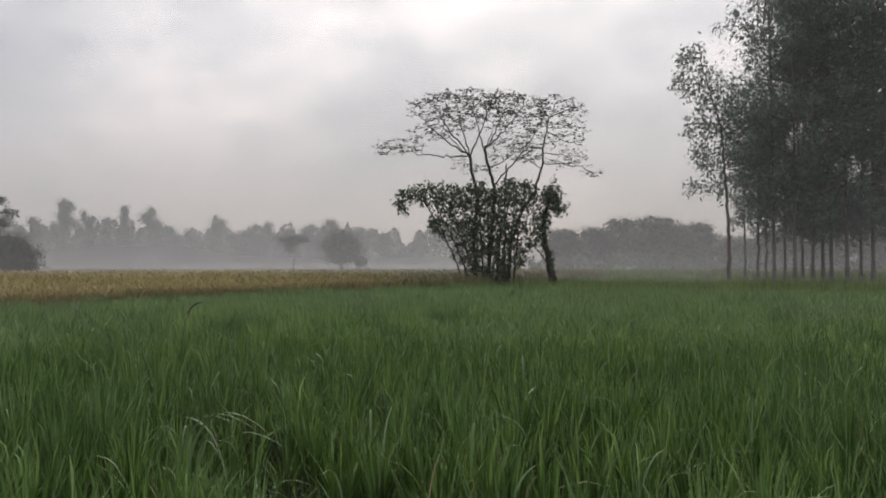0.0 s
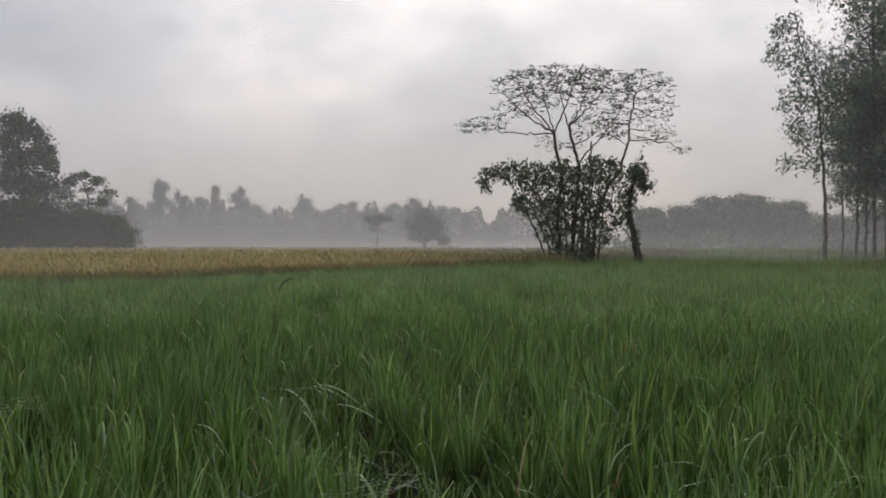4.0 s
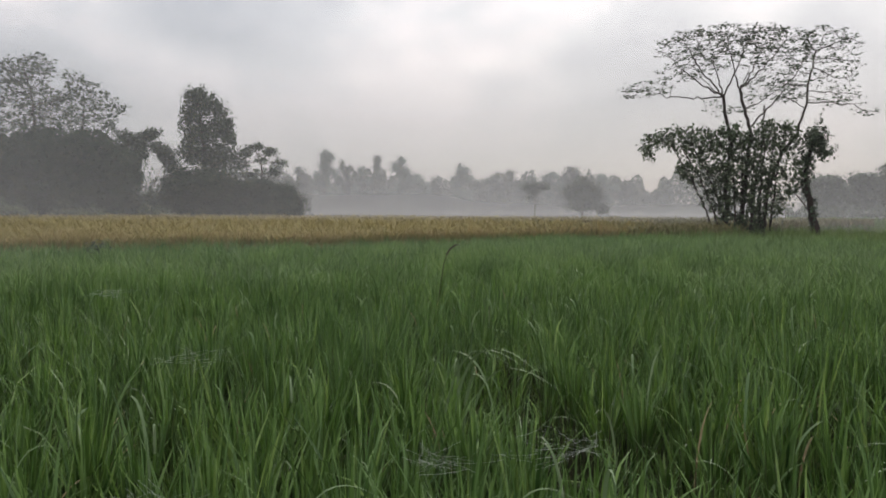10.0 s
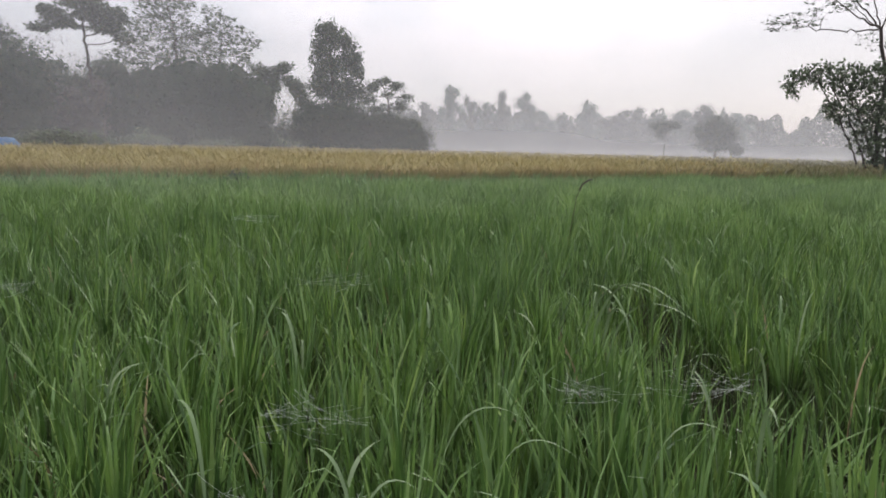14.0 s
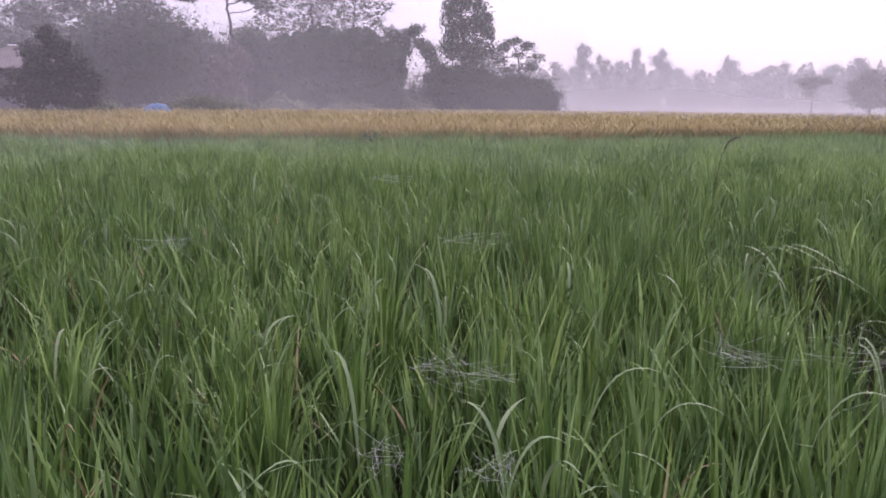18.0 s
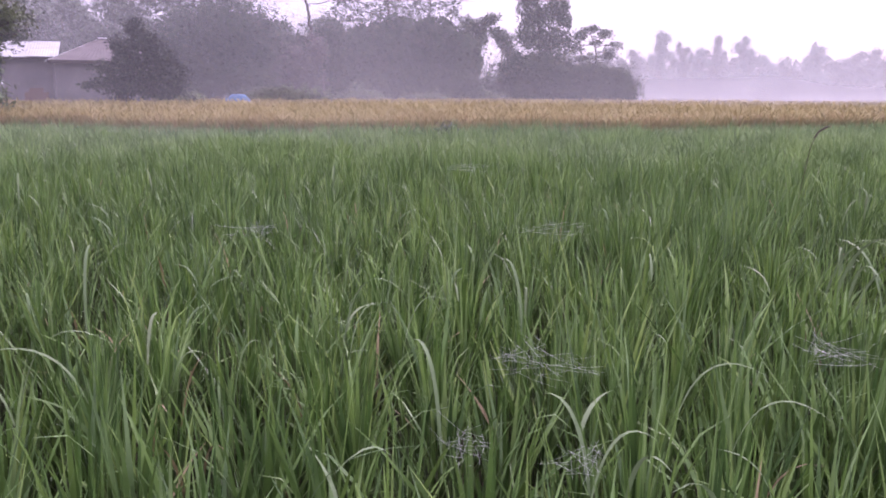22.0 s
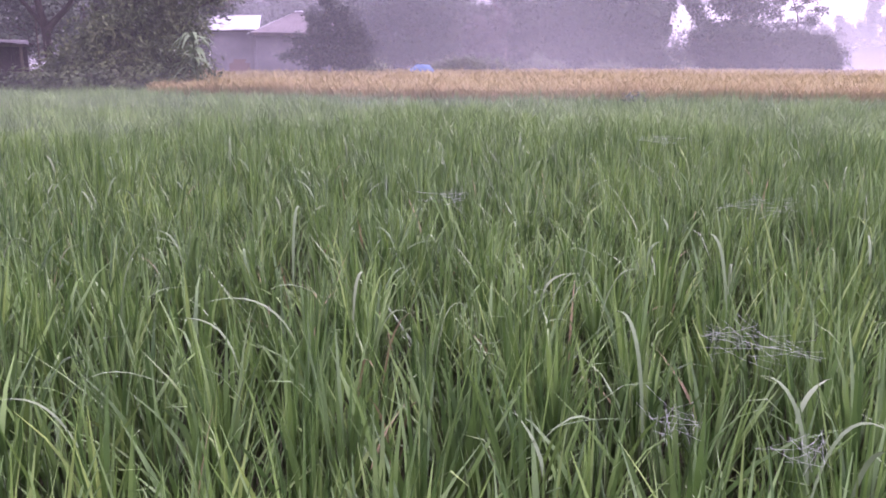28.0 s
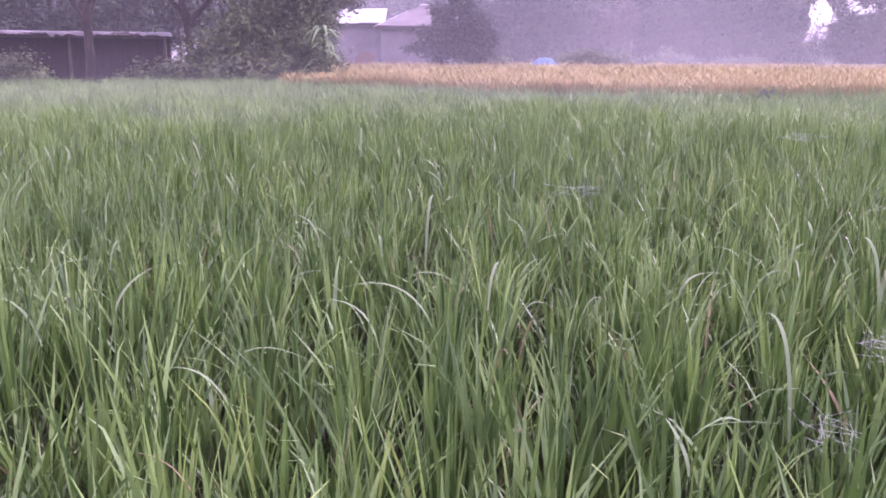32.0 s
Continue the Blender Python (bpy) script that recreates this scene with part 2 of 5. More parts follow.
M_LEAF_SHRUB = leaf_material("shrub_leaf", [(0.0, (0.046, 0.068, 0.026)), (0.6, (0.070, 0.100, 0.036)), (1.0, (0.115, 0.150, 0.058))], (0.100, 0.112, 0.044), 0.7, 0.55, 0.2, 0.65, 1.6)
M_BARK = solid_material("bark", [(0.3, (0.045, 0.035, 0.028)), (0.6, (0.10, 0.08, 0.06)), (0.8, (0.16, 0.13, 0.10))], 2.0, 0.9, 0.7, 40, (3, 3, 0.6))
M_BARK_DARK = solid_material("dark_bark", [(0.3, (0.018, 0.014, 0.012)), (0.6, (0.040, 0.031, 0.026)), (0.8, (0.07, 0.055, 0.045))], 2.0, 0.9, 0.7, 40, (3, 3, 0.6))
M_BARK_PALE = solid_material("pale_bark", [(0.3, (0.07, 0.055, 0.045)), (0.6, (0.13, 0.105, 0.085)), (0.8, (0.20, 0.165, 0.135))], 2.0, 0.85, 0.4, 40, (3, 3, 0.5))
M_PLASTER = solid_material("old_plaster", [(0.25, (0.09, 0.086, 0.090)), (0.5, (0.140, 0.133, 0.140)), (0.75, (0.200, 0.19, 0.198))], 0.8, 0.85, 0.2)
M_TIN = solid_material("zinc_sheet", [(0.3, (0.45, 0.45, 0.47)), (0.6, (0.62, 0.62, 0.64)), (0.8, (0.70, 0.69, 0.70))], 0.7, 0.35, 0.1, 40, (1, 1, 1), 0.6)
M_TIN_DULL = solid_material("dull_sheet", [(0.3, (0.075, 0.065, 0.065)), (0.55, (0.125, 0.108, 0.11)), (0.8, (0.19, 0.165, 0.165))], 0.9, 0.75, 0.2)
M_OLD_ROOF = solid_material("rusty_roof", [(0.3, (0.035, 0.026, 0.026)), (0.55, (0.075, 0.052, 0.048)), (0.8, (0.13, 0.10, 0.09))], 1.4, 0.8, 0.3)
M_PLASTIC = solid_material("plastic_sheet", [(0.3, (0.08, 0.07, 0.075)), (0.55, (0.16, 0.145, 0.15)), (0.8, (0.30, 0.275, 0.28))], 1.5, 0.5, 0.2)
M_DARKWOOD = solid_material("dark_boards", [(0.3, (0.022, 0.016, 0.017)), (0.6, (0.042, 0.030, 0.031)), (0.8, (0.070, 0.052, 0.048))], 1.2, 0.85, 0.3, 40, (4, 4, 0.4))
M_BRICK = solid_material("brown_brick", [(0.3, (0.09, 0.06, 0.05)), (0.6, (0.14, 0.09, 0.075)), (0.8, (0.19, 0.13, 0.105))], 2.5, 0.9, 0.4)
M_BLUE = solid_material("blue_tarpaulin", [(0.3, (0.05, 0.10, 0.18)), (0.6, (0.08, 0.15, 0.25)), (0.8, (0.11, 0.19, 0.30))], 1.2, 0.6, 0.25)
M_WEB = leaf_material("dewy_thread", [(0.0, (0.44, 0.48, 0.44)), (1.0, (0.66, 0.70, 0.66))], (0.55, 0.59, 0.55), 3.0, 0.25, 0.45)
M_SEED = leaf_material("dark_seed", [(0.0, (0.030, 0.020, 0.016)), (1.0, (0.07, 0.05, 0.035))], (0.05, 0.04, 0.03), 6.0, 0.6, 0.1)


# ---- building blocks ----
def at(az, d, z=0.0):
    """A place d metres out, az degrees to the left of the first view."""
    return Vector((-math.sin(radians(az)) * d, math.cos(radians(az)) * d, z))


def mesh_of(name, verts, faces, mat, smooth=False):
    verts, faces = np.asarray(verts, dtype=np.float32).reshape(-1, 3), np.asarray(faces, dtype=np.int32)
    me = bpy.data.meshes.new(name)
    me.vertices.add(len(verts))
    me.vertices.foreach_set("co", verts.ravel())
    me.loops.add(faces.size)
    me.loops.foreach_set("vertex_index", faces.ravel())
    me.polygons.add(len(faces))
    me.polygons.foreach_set("loop_start", np.arange(0, faces.size, faces.shape[1], dtype=np.int32))
    me.update(calc_edges=True)
    if smooth:
        me.shade_smooth()
    me.materials.append(mat)
    return me


def part(name, verts, faces, mat, parent, label="", smooth=False):
    ob = new(name, mesh_of(name, verts, faces, mat, smooth))
    if parent is not None:
        ob.parent = parent
    return tagged(ob, label) if label else ob


def part_bm(name, bm, mat, parent, label=""):
    me = bpy.data.meshes.new(name)
    bm.to_mesh(me)
    bm.free()
    me.materials.append(mat)
    ob = new(name, me)
    ob.parent = parent
    return tagged(ob, label) if label else ob


def thing(name, m, label, category, group="", kind=""):
    ob = new(name)
    ob.matrix_world = m
    ob.empty_display_size = 0.2
    return tagged(ob, label, category, group, kind)


def smooth_noise(x, y, scale, seed):
    """Value noise on a grid, -1 to 1."""
    g = np.random.RandomState(seed).rand(64, 64) * 2 - 1
    u, v = np.asarray(x) / scale + 1000, np.asarray(y) / scale + 1000
    i, j = np.floor(u).astype(int), np.floor(v).astype(int)
    fu, fv = u - i, v - j
    fu, fv = fu * fu * (3 - 2 * fu), fv * fv * (3 - 2 * fv)
    a, b = g[i % 64, j % 64], g[(i + 1) % 64, j % 64]
    c, d = g[i % 64, (j + 1) % 64], g[(i + 1) % 64, (j + 1) % 64]
    return (a * (1 - fu) + b * fu) * (1 - fv) + (c * (1 - fu) + d * fu) * fv


def blades(rng, x, y, z0, height, lean, curl, droop, width, segments, twist=0.7, heading=None):
    """Grass blades as folding strips: each rises from (x, y, z0), leans, curls over and narrows to its tip."""
    n = len(x)
    ang = rng.uniform(0, 2 * np.pi, n) if heading is None else heading
    s = np.linspace(0, 1, segments + 1)[None, :]
    out = lean[:, None] * s + curl[:, None] * s ** 2.6
    up = z0[:, None] + height[:, None] * (s - droop[:, None] * s ** 3.2)
    cx, cy = x[:, None] + np.cos(ang)[:, None] * out, y[:, None] + np.sin(ang)[:, None] * out
    w = width[:, None] * np.minimum(1, 0.55 + 1.5 * s) * np.minimum(1, (1.04 - s) * 2.3) * 0.5
    side = ang + np.pi / 2 + rng.uniform(-twist, twist, n)
    sx, sy = np.cos(side)[:, None] * w, np.sin(side)[:, None] * w
    v = np.stack([np.stack([cx - sx, cy - sy, up], -1), np.stack([cx + sx, cy + sy, up], -1)], 2).reshape(n, -1, 3)
    k = 2 * (segments + 1)
    q = np.array([[2 * i, 2 * i + 1, 2 * i + 3, 2 * i + 2] for i in range(segments)])
    f = (np.arange(n) * k)[:, None, None] + q[None]
    return v.reshape(-1, 3), f.reshape(-1, 4)


def merged(pieces):
    vs, fs, base = [], [], 0
    for v, f in pieces:
        vs.append(np.asarray(v, dtype=float).reshape(-1, 3))
        fs.append(np.asarray(f, dtype=int) + base)
        base += len(vs[-1])
    return np.concatenate(vs), np.concatenate(fs)


def tube(points, radii, sides=6):
    """A tapered round limb along points."""
    p = np.asarray(points, dtype=float)
    r = np.asarray(radii, dtype=float)
    d = np.gradient(p, axis=0)
    d /= np.linalg.norm(d, axis=1)[:, None] + 1e-9
    ref = np.where(np.abs(d[:, 2:3]) > 0.9, np.array([[1.0, 0, 0]]), np.array([[0, 0, 1.0]]))
    a = np.cross(d, ref)
    a /= np.linalg.norm(a, axis=1)[:, None] + 1e-9
    for i in range(1, len(a)):
        a[i] = a[i] - d[i] * (a[i] @ d[i])
        if a[i] @ a[i - 1] < 0:
            a[i] = -a[i]
        a[i] /= np.linalg.norm(a[i]) + 1e-9
    b = np.cross(d, a)
    th = np.linspace(0, 2 * np.pi, sides, endpoint=False)
    v = p[:, None, :] + r[:, None, None] * (np.cos(th)[None, :, None] * a[:, None, :] + np.sin(th)[None, :, None] * b[:, None, :])
    n = len(p)
    f = [[i * sides + j, i * sides + (j + 1) % sides, (i + 1) * sides + (j + 1) % sides, (i + 1) * sides + j] for i in range(n - 1) for j in range(sides)]
    return v.reshape(-1, 3), np.array(f)


def wander(rng, a, b, steps, amount, sag=0.0):
    """A limb's line from a to b, a little crooked, bending up (sag < 0: down) on the way."""
    a, b = np.asarray(a, float), np.asarray(b, float)
    s = np.linspace(0, 1, steps + 1)[:, None]
    p = a * (1 - s) + b * s
    length = np.linalg.norm(b - a)
    p[1:-1] += rng.normal(0, amount * length, (steps - 1, 3))
    p[:, 2] += np.sin(np.pi * s[:, 0]) * sag * length
    return p


def leaves_at(rng, centres, size, flat=0.5, slim=0.45, hang=0.0, face=None):
    """Leaves as small kite-shaped faces. hang: 1 lets the tips point down."""
    n = len(centres)
    d = rng.normal(0, 1, (n, 3))
    d[:, 2] = d[:, 2] * flat - hang * 1.6
    d /= np.linalg.norm(d, axis=1)[:, None]
    if face is not None:
        # leaves turn their faces out to the light
        d -= 0.8 * face * np.sum(d * face, axis=1)[:, None]
        d /= np.linalg.norm(d, axis=1)[:, None] + 1e-9
    o = np.cross(d, rng.normal(0, 1 if face is None else 0.42, (n, 3)) + (0 if face is None else face))
    o /= np.linalg.norm(o, axis=1)[:, None] + 1e-9
    l = size * rng.uniform(0.65, 1.35, (n, 1))
    w = l * slim * 0.5
    nrm = np.cross(d, o)
    v = np.stack([centres - d * l * 0.5, centres + o * w + nrm * l * 0.06, centres + d * l * 0.5, centres - o * w + nrm * l * 0.06], 1)
    return v.reshape(-1, 3), np.arange(4 * n).reshape(n, 4)


def crown_points(rng, blob, tips, leaves, spread, filled=False):
    """Tips in the outer part of a clump, and leaf places round them."""
    cx, cy, cz, rx, ry, rz = blob
    d = rng.normal(0, 1, (tips, 3))
    d /= np.linalg.norm(d, axis=1)[:, None]
    rad = rng.uniform(0.25, 1.0, (tips, 1)) ** 0.6 * (1 + 0.12 * rng.normal(0, 1, (tips, 1)))
    ph = rng.uniform(0, 6.28, 4)
    lump = 1 + 0.24 * np.sin(5.2 * d[:, 0] + ph[0]) * np.sin(4.1 * d[:, 2] + ph[1]) + 0.16 * np.sin(9.0 * d[:, 2] + 4.0 * d[:, 0] + ph[2]) + 0.10 * np.sin(14.0 * d[:, 0] + ph[3])
    stray = np.where(rng.rand(tips) < 0.07, rng.uniform(1.05, 1.35, tips), 1.0)
    rad = rad * (lump * stray)[:, None]
    if filled:
        rad = rng.rand(tips, 1) ** (1 / 3)
    t = np.array([cx, cy, cz]) + d * rad * np.array([rx, ry, rz])
    p = np.repeat(t, leaves, 0) + rng.normal(0, 1, (tips * leaves, 3)) * np.array(spread)
    return t, p


def build_tree(name, place, turn, label, trunks, blobs, tips, leaves, spread, size, seed, bark, leaf, category="tree", group="",
               flat=0.5, slim=0.45, hang=0.0, limb_radius=0.05, twig_radius=0.012, clear=0.4, low=0.75, forks=4, twig_every=2, filled=False, inner=0, facing=True):
    """A tree: tapered trunks, limbs out to every clump of the crown, twigs to its tips, and the leaves.
    trunks: (line, radius at the foot, radius at the top); blobs: (x, y, z, rx, ry, rz, share of tips)."""
    rng = np.random.RandomState(seed)
    top = thing(name, Matrix.Translation(place) @ pose(0, 0, 0, 0, 0, turn), label, category, group)
    lines = []
    for line, r0, r1 in trunks:
        p = np.asarray(line, float)
        s = np.linspace(0, 1, len(p))
        fine = np.linspace(0, 1, 4 * (len(p) - 1) + 1)
        q = np.stack([np.interp(fine, s, p[:, k]) for k in range(3)], -1)
        q[1:-1] += rng.normal(0, 0.10 * r0, (len(q) - 2, 3)) * np.array([1, 1, 0.2])
        r = r0 + (r1 - r0) * fine ** 0.8
        r[0] *= 1.5
        lines.append((q, r))
        part("trunk", *tube(q, r, 9), bark, top, smooth=True)
    leaf_places = []
    for *blob, share in blobs:
        centre = np.array(blob[:3])
        best = None
        for q, r in lines:
            ok = (q[:, 2] <= centre[2] + 0.1 * blob[5]) & (q[:, 2] >= clear * q[-1, 2])
            cand = np.where(ok)[0] if ok.any() else np.array([len(q) - 1])
            dist = np.linalg.norm(q[cand] - centre, axis=1) + 0.6 * np.maximum(0, q[cand][:, 2] - (centre[2] - low * np.linalg.norm(q[cand][:, :2] - centre[:2], axis=1)))
            k = cand[np.argmin(dist)]
            if best is None or dist.min() < best[0]:
                best = (dist.min(), q[k], r[k])
        _, start, r_start = best
        lr = min(limb_radius, r_start * 0.9)
        spine = wander(rng, start, centre, 6, 0.035, 0.06)
        limbs = []
        limbs.append(tube(spine, np.linspace(lr, lr * 0.45, 7), 5))
        t, p = crown_points(rng, blob, max(3, int(tips * share)), leaves, spread, filled)
        leaf_places.append(p)
        subs = [spine[3:]]
        for k in range(forks):
            aim = centre + rng.uniform(-0.75, 0.75, 3) * np.array(blob[3:6])
            line = wander(rng, spine[rng.randint(2, 6)], aim, 4, 0.05, 0.05)
            subs.append(line)
            limbs.append(tube(line, np.linspace(lr * 0.5, twig_radius * 1.2, 5), 4))
        joints = np.concatenate([q[1:] for q in subs])
        for tip in t[::twig_every]:
            joint = joints[np.argmin(np.linalg.norm(joints - tip, axis=1) + 0.3 * np.maximum(0, joints[:, 2] - tip[2]))]
            limbs.append(tube(wander(rng, joint, tip, 2, 0.06, 0.06), [twig_radius * 1.2, twig_radius, twig_radius * 0.5], 3))
        part("limb", *merged(limbs), bark, top)
    def outward(p, blob):
        f = (p - np.array(blob[:3])) / np.array(blob[3:6]) ** 2 * blob[3] + np.array([0, 0, 0.35])
        return f / (np.linalg.norm(f, axis=1)[:, None] + 1e-9)

    faces_out = np.concatenate([outward(p, blob) for p, blob in zip(leaf_places, blobs)])
    places = np.concatenate(leaf_places)
    ok = places[:, 2] > 0.15
    crown = [leaves_at(rng, places[ok], size, flat, slim, hang, faces_out[ok] if facing and not filled else None)]
    if inner:
        # sprays of leaves deep in the crown, grown together
        deep = []
        for *blob, share in blobs:
            d = rng.normal(0, 1, (int(inner * share), 3))
            d *= (rng.rand(len(d), 1) ** (1 / 3) * 0.86) / np.linalg.norm(d, axis=1)[:, None]
            deep.append(np.array(blob[:3]) + d * np.array(blob[3:6]))
        deep = np.concatenate(deep)
        crown.append(leaves_at(rng, deep[deep[:, 2] > 0.3], size * 1.9, flat, 0.7, hang))
    part("crown", *merged(crown), leaf, top)
    return top


def grow(rng, lines, targets, step, kill, clear, rounds=90):
    """Branches that grow from the trunks' lines towards the targets. Returns points, parents, and the count of trunk points."""
    pts, parent, ok = [], [], []
    for line in lines:
        z0 = line[0][2] + clear * (line[-1][2] - line[0][2]) if line[0][2] < 0.5 else -1.0
        for i, p in enumerate(line):
            pts.append(p)
            parent.append(-1 if i == 0 else len(pts) - 2)
            ok.append(p[2] >= z0)
    base = len(pts)
    pts = np.array(pts)
    near = np.where(np.array(ok)[None, :], np.linalg.norm(targets[:, None] - pts[None], axis=2), 1e9)
    who, dist = near.argmin(1), near.min(1)
    live = dist > kill
    for _ in range(rounds):
        if not live.any():
            break
        used, back = np.unique(who[live], return_inverse=True)
        way = targets[live] - pts[who[live]]
        way /= np.linalg.norm(way, axis=1)[:, None] + 1e-9
        total = np.zeros((len(used), 3))
        np.add.at(total, back, way)
        total += rng.normal(0, 0.16, total.shape) * (np.linalg.norm(total, axis=1)[:, None] + 0.3)
        total /= np.linalg.norm(total, axis=1)[:, None] + 1e-9
        fresh = pts[used] + total * step
        start = len(pts)
        pts = np.concatenate([pts, fresh])
        parent.extend(int(u) for u in used)
        d = np.linalg.norm(targets[:, None] - fresh[None], axis=2)
        best, at_best = d.min(1), d.argmin(1)
        closer = best < dist
        who[closer], dist[closer] = start + at_best[closer], best[closer]
        live &= dist > kill
    return pts, np.array(parent), base


def branching_tree(name, place, turn, label, trunks, clumps, seed, bark, leaf, category="tree", group="", step=0.3, kill=0.34, clear=0.6, twig=0.010, thick=0.06,
                   leaves=6, spread=(0.15, 0.15, 0.05), size=0.15, flat=0.4, slim=0.42, hang=0.0, shell=0.33, rise=0.0, leafy=2.0, spokes=(), inner=0):
    """A tree whose limbs fork again and again out to its leaves; spokes are first limbs, each a line with its radius.
    trunks: (line, radius at the foot, radius at the top); clumps: (x, y, z, rx, ry, rz, count of twig ends)."""
    rng = np.random.RandomState(seed)
    top = thing(name, Matrix.Translation(place) @ pose(0, 0, 0, 0, 0, turn), label, category, group)
    lines, trunk_r = [], []
    for line, r0, r1 in trunks:
        p = np.asarray(line, float)
        along = np.concatenate([[0], np.cumsum(np.linalg.norm(np.diff(p, axis=0), axis=1))])
        fine = np.linspace(0, along[-1], max(4, int(along[-1] / step)))
        q = np.stack([np.interp(fine, along, p[:, k]) for k in range(3)], -1)
        q[1:-1] += rng.normal(0, 0.16 * r0 + 0.01, (len(q) - 2, 3)) * np.array([1, 1, 0.2])
        r = r0 + (r1 - r0) * (fine / along[-1]) ** 0.8
        flare = r.copy()
        flare[0] *= 1.5
        lines.append(q)
        trunk_r.append(r)
        part("trunk", *tube(q, flare, 9), bark, top, smooth=True)
    for line, r0 in spokes:
        q = wander(rng, line[0], line[1], max(5, int(np.linalg.norm(np.subtract(line[1], line[0])) / step)), 0.012, -0.05)
        r = np.linspace(r0, r0 * 0.35, len(q))
        lines.append(q)
        trunk_r.append(r)
        part("limb", *tube(q, r, 6), bark, top, smooth=True)
    ends = []
    for cx, cy, cz, rx, ry, rz, count in clumps:
        d = rng.normal(0, 1, (int(count), 3))
        d *= rng.rand(len(d), 1) ** shell / np.linalg.norm(d, axis=1)[:, None]
        ends.append(np.array([cx, cy, cz]) + d * np.array([rx, ry, rz]))
    ends = np.concatenate(ends)
    pts, parent, base = grow(rng, lines, ends, step, kill, clear)
    n = len(pts)
    load = np.zeros(n)
    kids = [[] for _ in range(n)]
    for i in range(n - 1, base - 1, -1):
        load[i] = load[i] + 1.0 if not kids[i] else load[i]
        load[parent[i]] += load[i]
        kids[parent[i]].append(i)
    radius = np.minimum(twig * np.maximum(load, 1) ** 0.45, thick)
    limit = np.concatenate(trunk_r)
    for root in range(base):
        for first in kids[root]:
            cap = limit[root] * 0.9
            pieces, todo = [], [(root, first)]
            while todo:
                a, b = todo.pop()
                chain = [a, b]
                while kids[chain[-1]]:
                    order = sorted(kids[chain[-1]], key=lambda k: -load[k])
                    todo.extend((chain[-1], k) for k in order[1:])
                    chain.append(order[0])
                r = np.minimum(radius[chain], cap)
                r[0] = r[1]
                r[-1] *= 0.6
                pieces.append(tube(pts[chain], r, 5 if r[0] > 2.2 * twig else 3))
            part("limb", *merged(pieces), bark, top)
    tips = np.array([i for i in range(base, n) if load[i] <= leafy])
    places = np.repeat(pts[tips], leaves, 0) + rng.normal(0, 1, (len(tips) * leaves, 3)) * np.array(spread) + np.array([0, 0, rise])
    crown = [leaves_at(rng, places[places[:, 2] > 0.15], size, flat, slim, hang)]
    if inner:
        # older leaves deep in the crown
        deep = np.concatenate([np.array(c[:3]) + (lambda d: d * (rng.rand(len(d), 1) ** 0.4 * 0.85) / np.linalg.norm(d, axis=1)[:, None])(rng.normal(0, 1, (int(inner * c[6]), 3))) * np.array(c[3:6]) for c in clumps])
        crown.append(leaves_at(rng, deep[deep[:, 2] > 0.3], size * 1.4, flat, 0.6, hang))
    part("crown", *merged(crown), leaf, top)
    return top


# ---- ground ----
def build_ground():
    n = 80
    g = np.concatenate([-np.geomspace(4000, 1, n), np.geomspace(1, 4000, n)])
    x, y = np.meshgrid(g, g, indexing="ij")
    z = 0.02 * smooth_noise(x, y, 0.9, 3) * (np.hypot(x, y) < 60)
    k = 2 * n
    i, j = np.meshgrid(np.arange(k - 1), np.arange(k - 1), indexing="ij")
    a = (i * k + j).ravel()
    f = np.stack([a, a + k, a + k + 1, a + 1], -1)
    ob = part("ground", np.stack([x, y, z], -1), f, M_MUD, None, smooth=True)
    tagged(ob, "dark wet mud of the paddy under the rice", "ground", "", "structure")


build_ground()

# the near edge of the ripe field: degrees to the left, metres out
EDGE_AZ = [-40, -12, -8, -4, 0, 4, 8, 14, 18, 25, 30, 38, 46, 54, 62, 68, 74, 95]
EDGE_D = [90, 60, 50, 40, 34, 29.6, 26, 22.9, 21.9, 19.8, 19.4, 18.6, 18.3, 19.0, 21.0, 22.6, 25.5, 26.2]


def edge(az):
    return np.interp(az, EDGE_AZ, EDGE_D)


def polar(x, y):
    return np.degrees(np.arctan2(-x, y)), np.hypot(x, y)


def hills(rng, r0, r1, az0, az1, spacing):
    """Planted clumps between two distances, jittered off their rows."""
    m = int(2 * r1 / spacing) + 1
    g = (np.arange(m) - m / 2) * spacing
    x, y = [c.ravel() for c in np.meshgrid(g, g)]
    c, s = math.cos(0.35), math.sin(0.35)
    x, y = x * c - y * s, x * s + y * c
    x, y = x + rng.normal(0, spacing * 0.22, len(x)), y + rng.normal(0, spacing * 0.22, len(x))
    az, d = polar(x, y)
    ok = (d >= r0) & (d < r1) & (az > az0) & (az < az1)
    return x[ok], y[ok]


def canopy(x, y):
    """Height of the leaf tips over the mud."""
    return 0.80 + 0.05 * smooth_noise(x, y, 2.6, 5) + 0.06 * smooth_noise(x, y, 0.62, 6)


def trodden(x, y):
    """Distance to the line where the rice was pressed apart."""
    ax, ay, bx, by = -0.72, 4.45, 0.25, 3.15
    s = np.clip(((x - ax) * (bx - ax) + (y - ay) * (by - ay)) / ((bx - ax) ** 2 + (by - ay) ** 2), 0, 1)
    return np.hypot(x - ax - s * (bx - ax), y - ay - s * (by - ay))


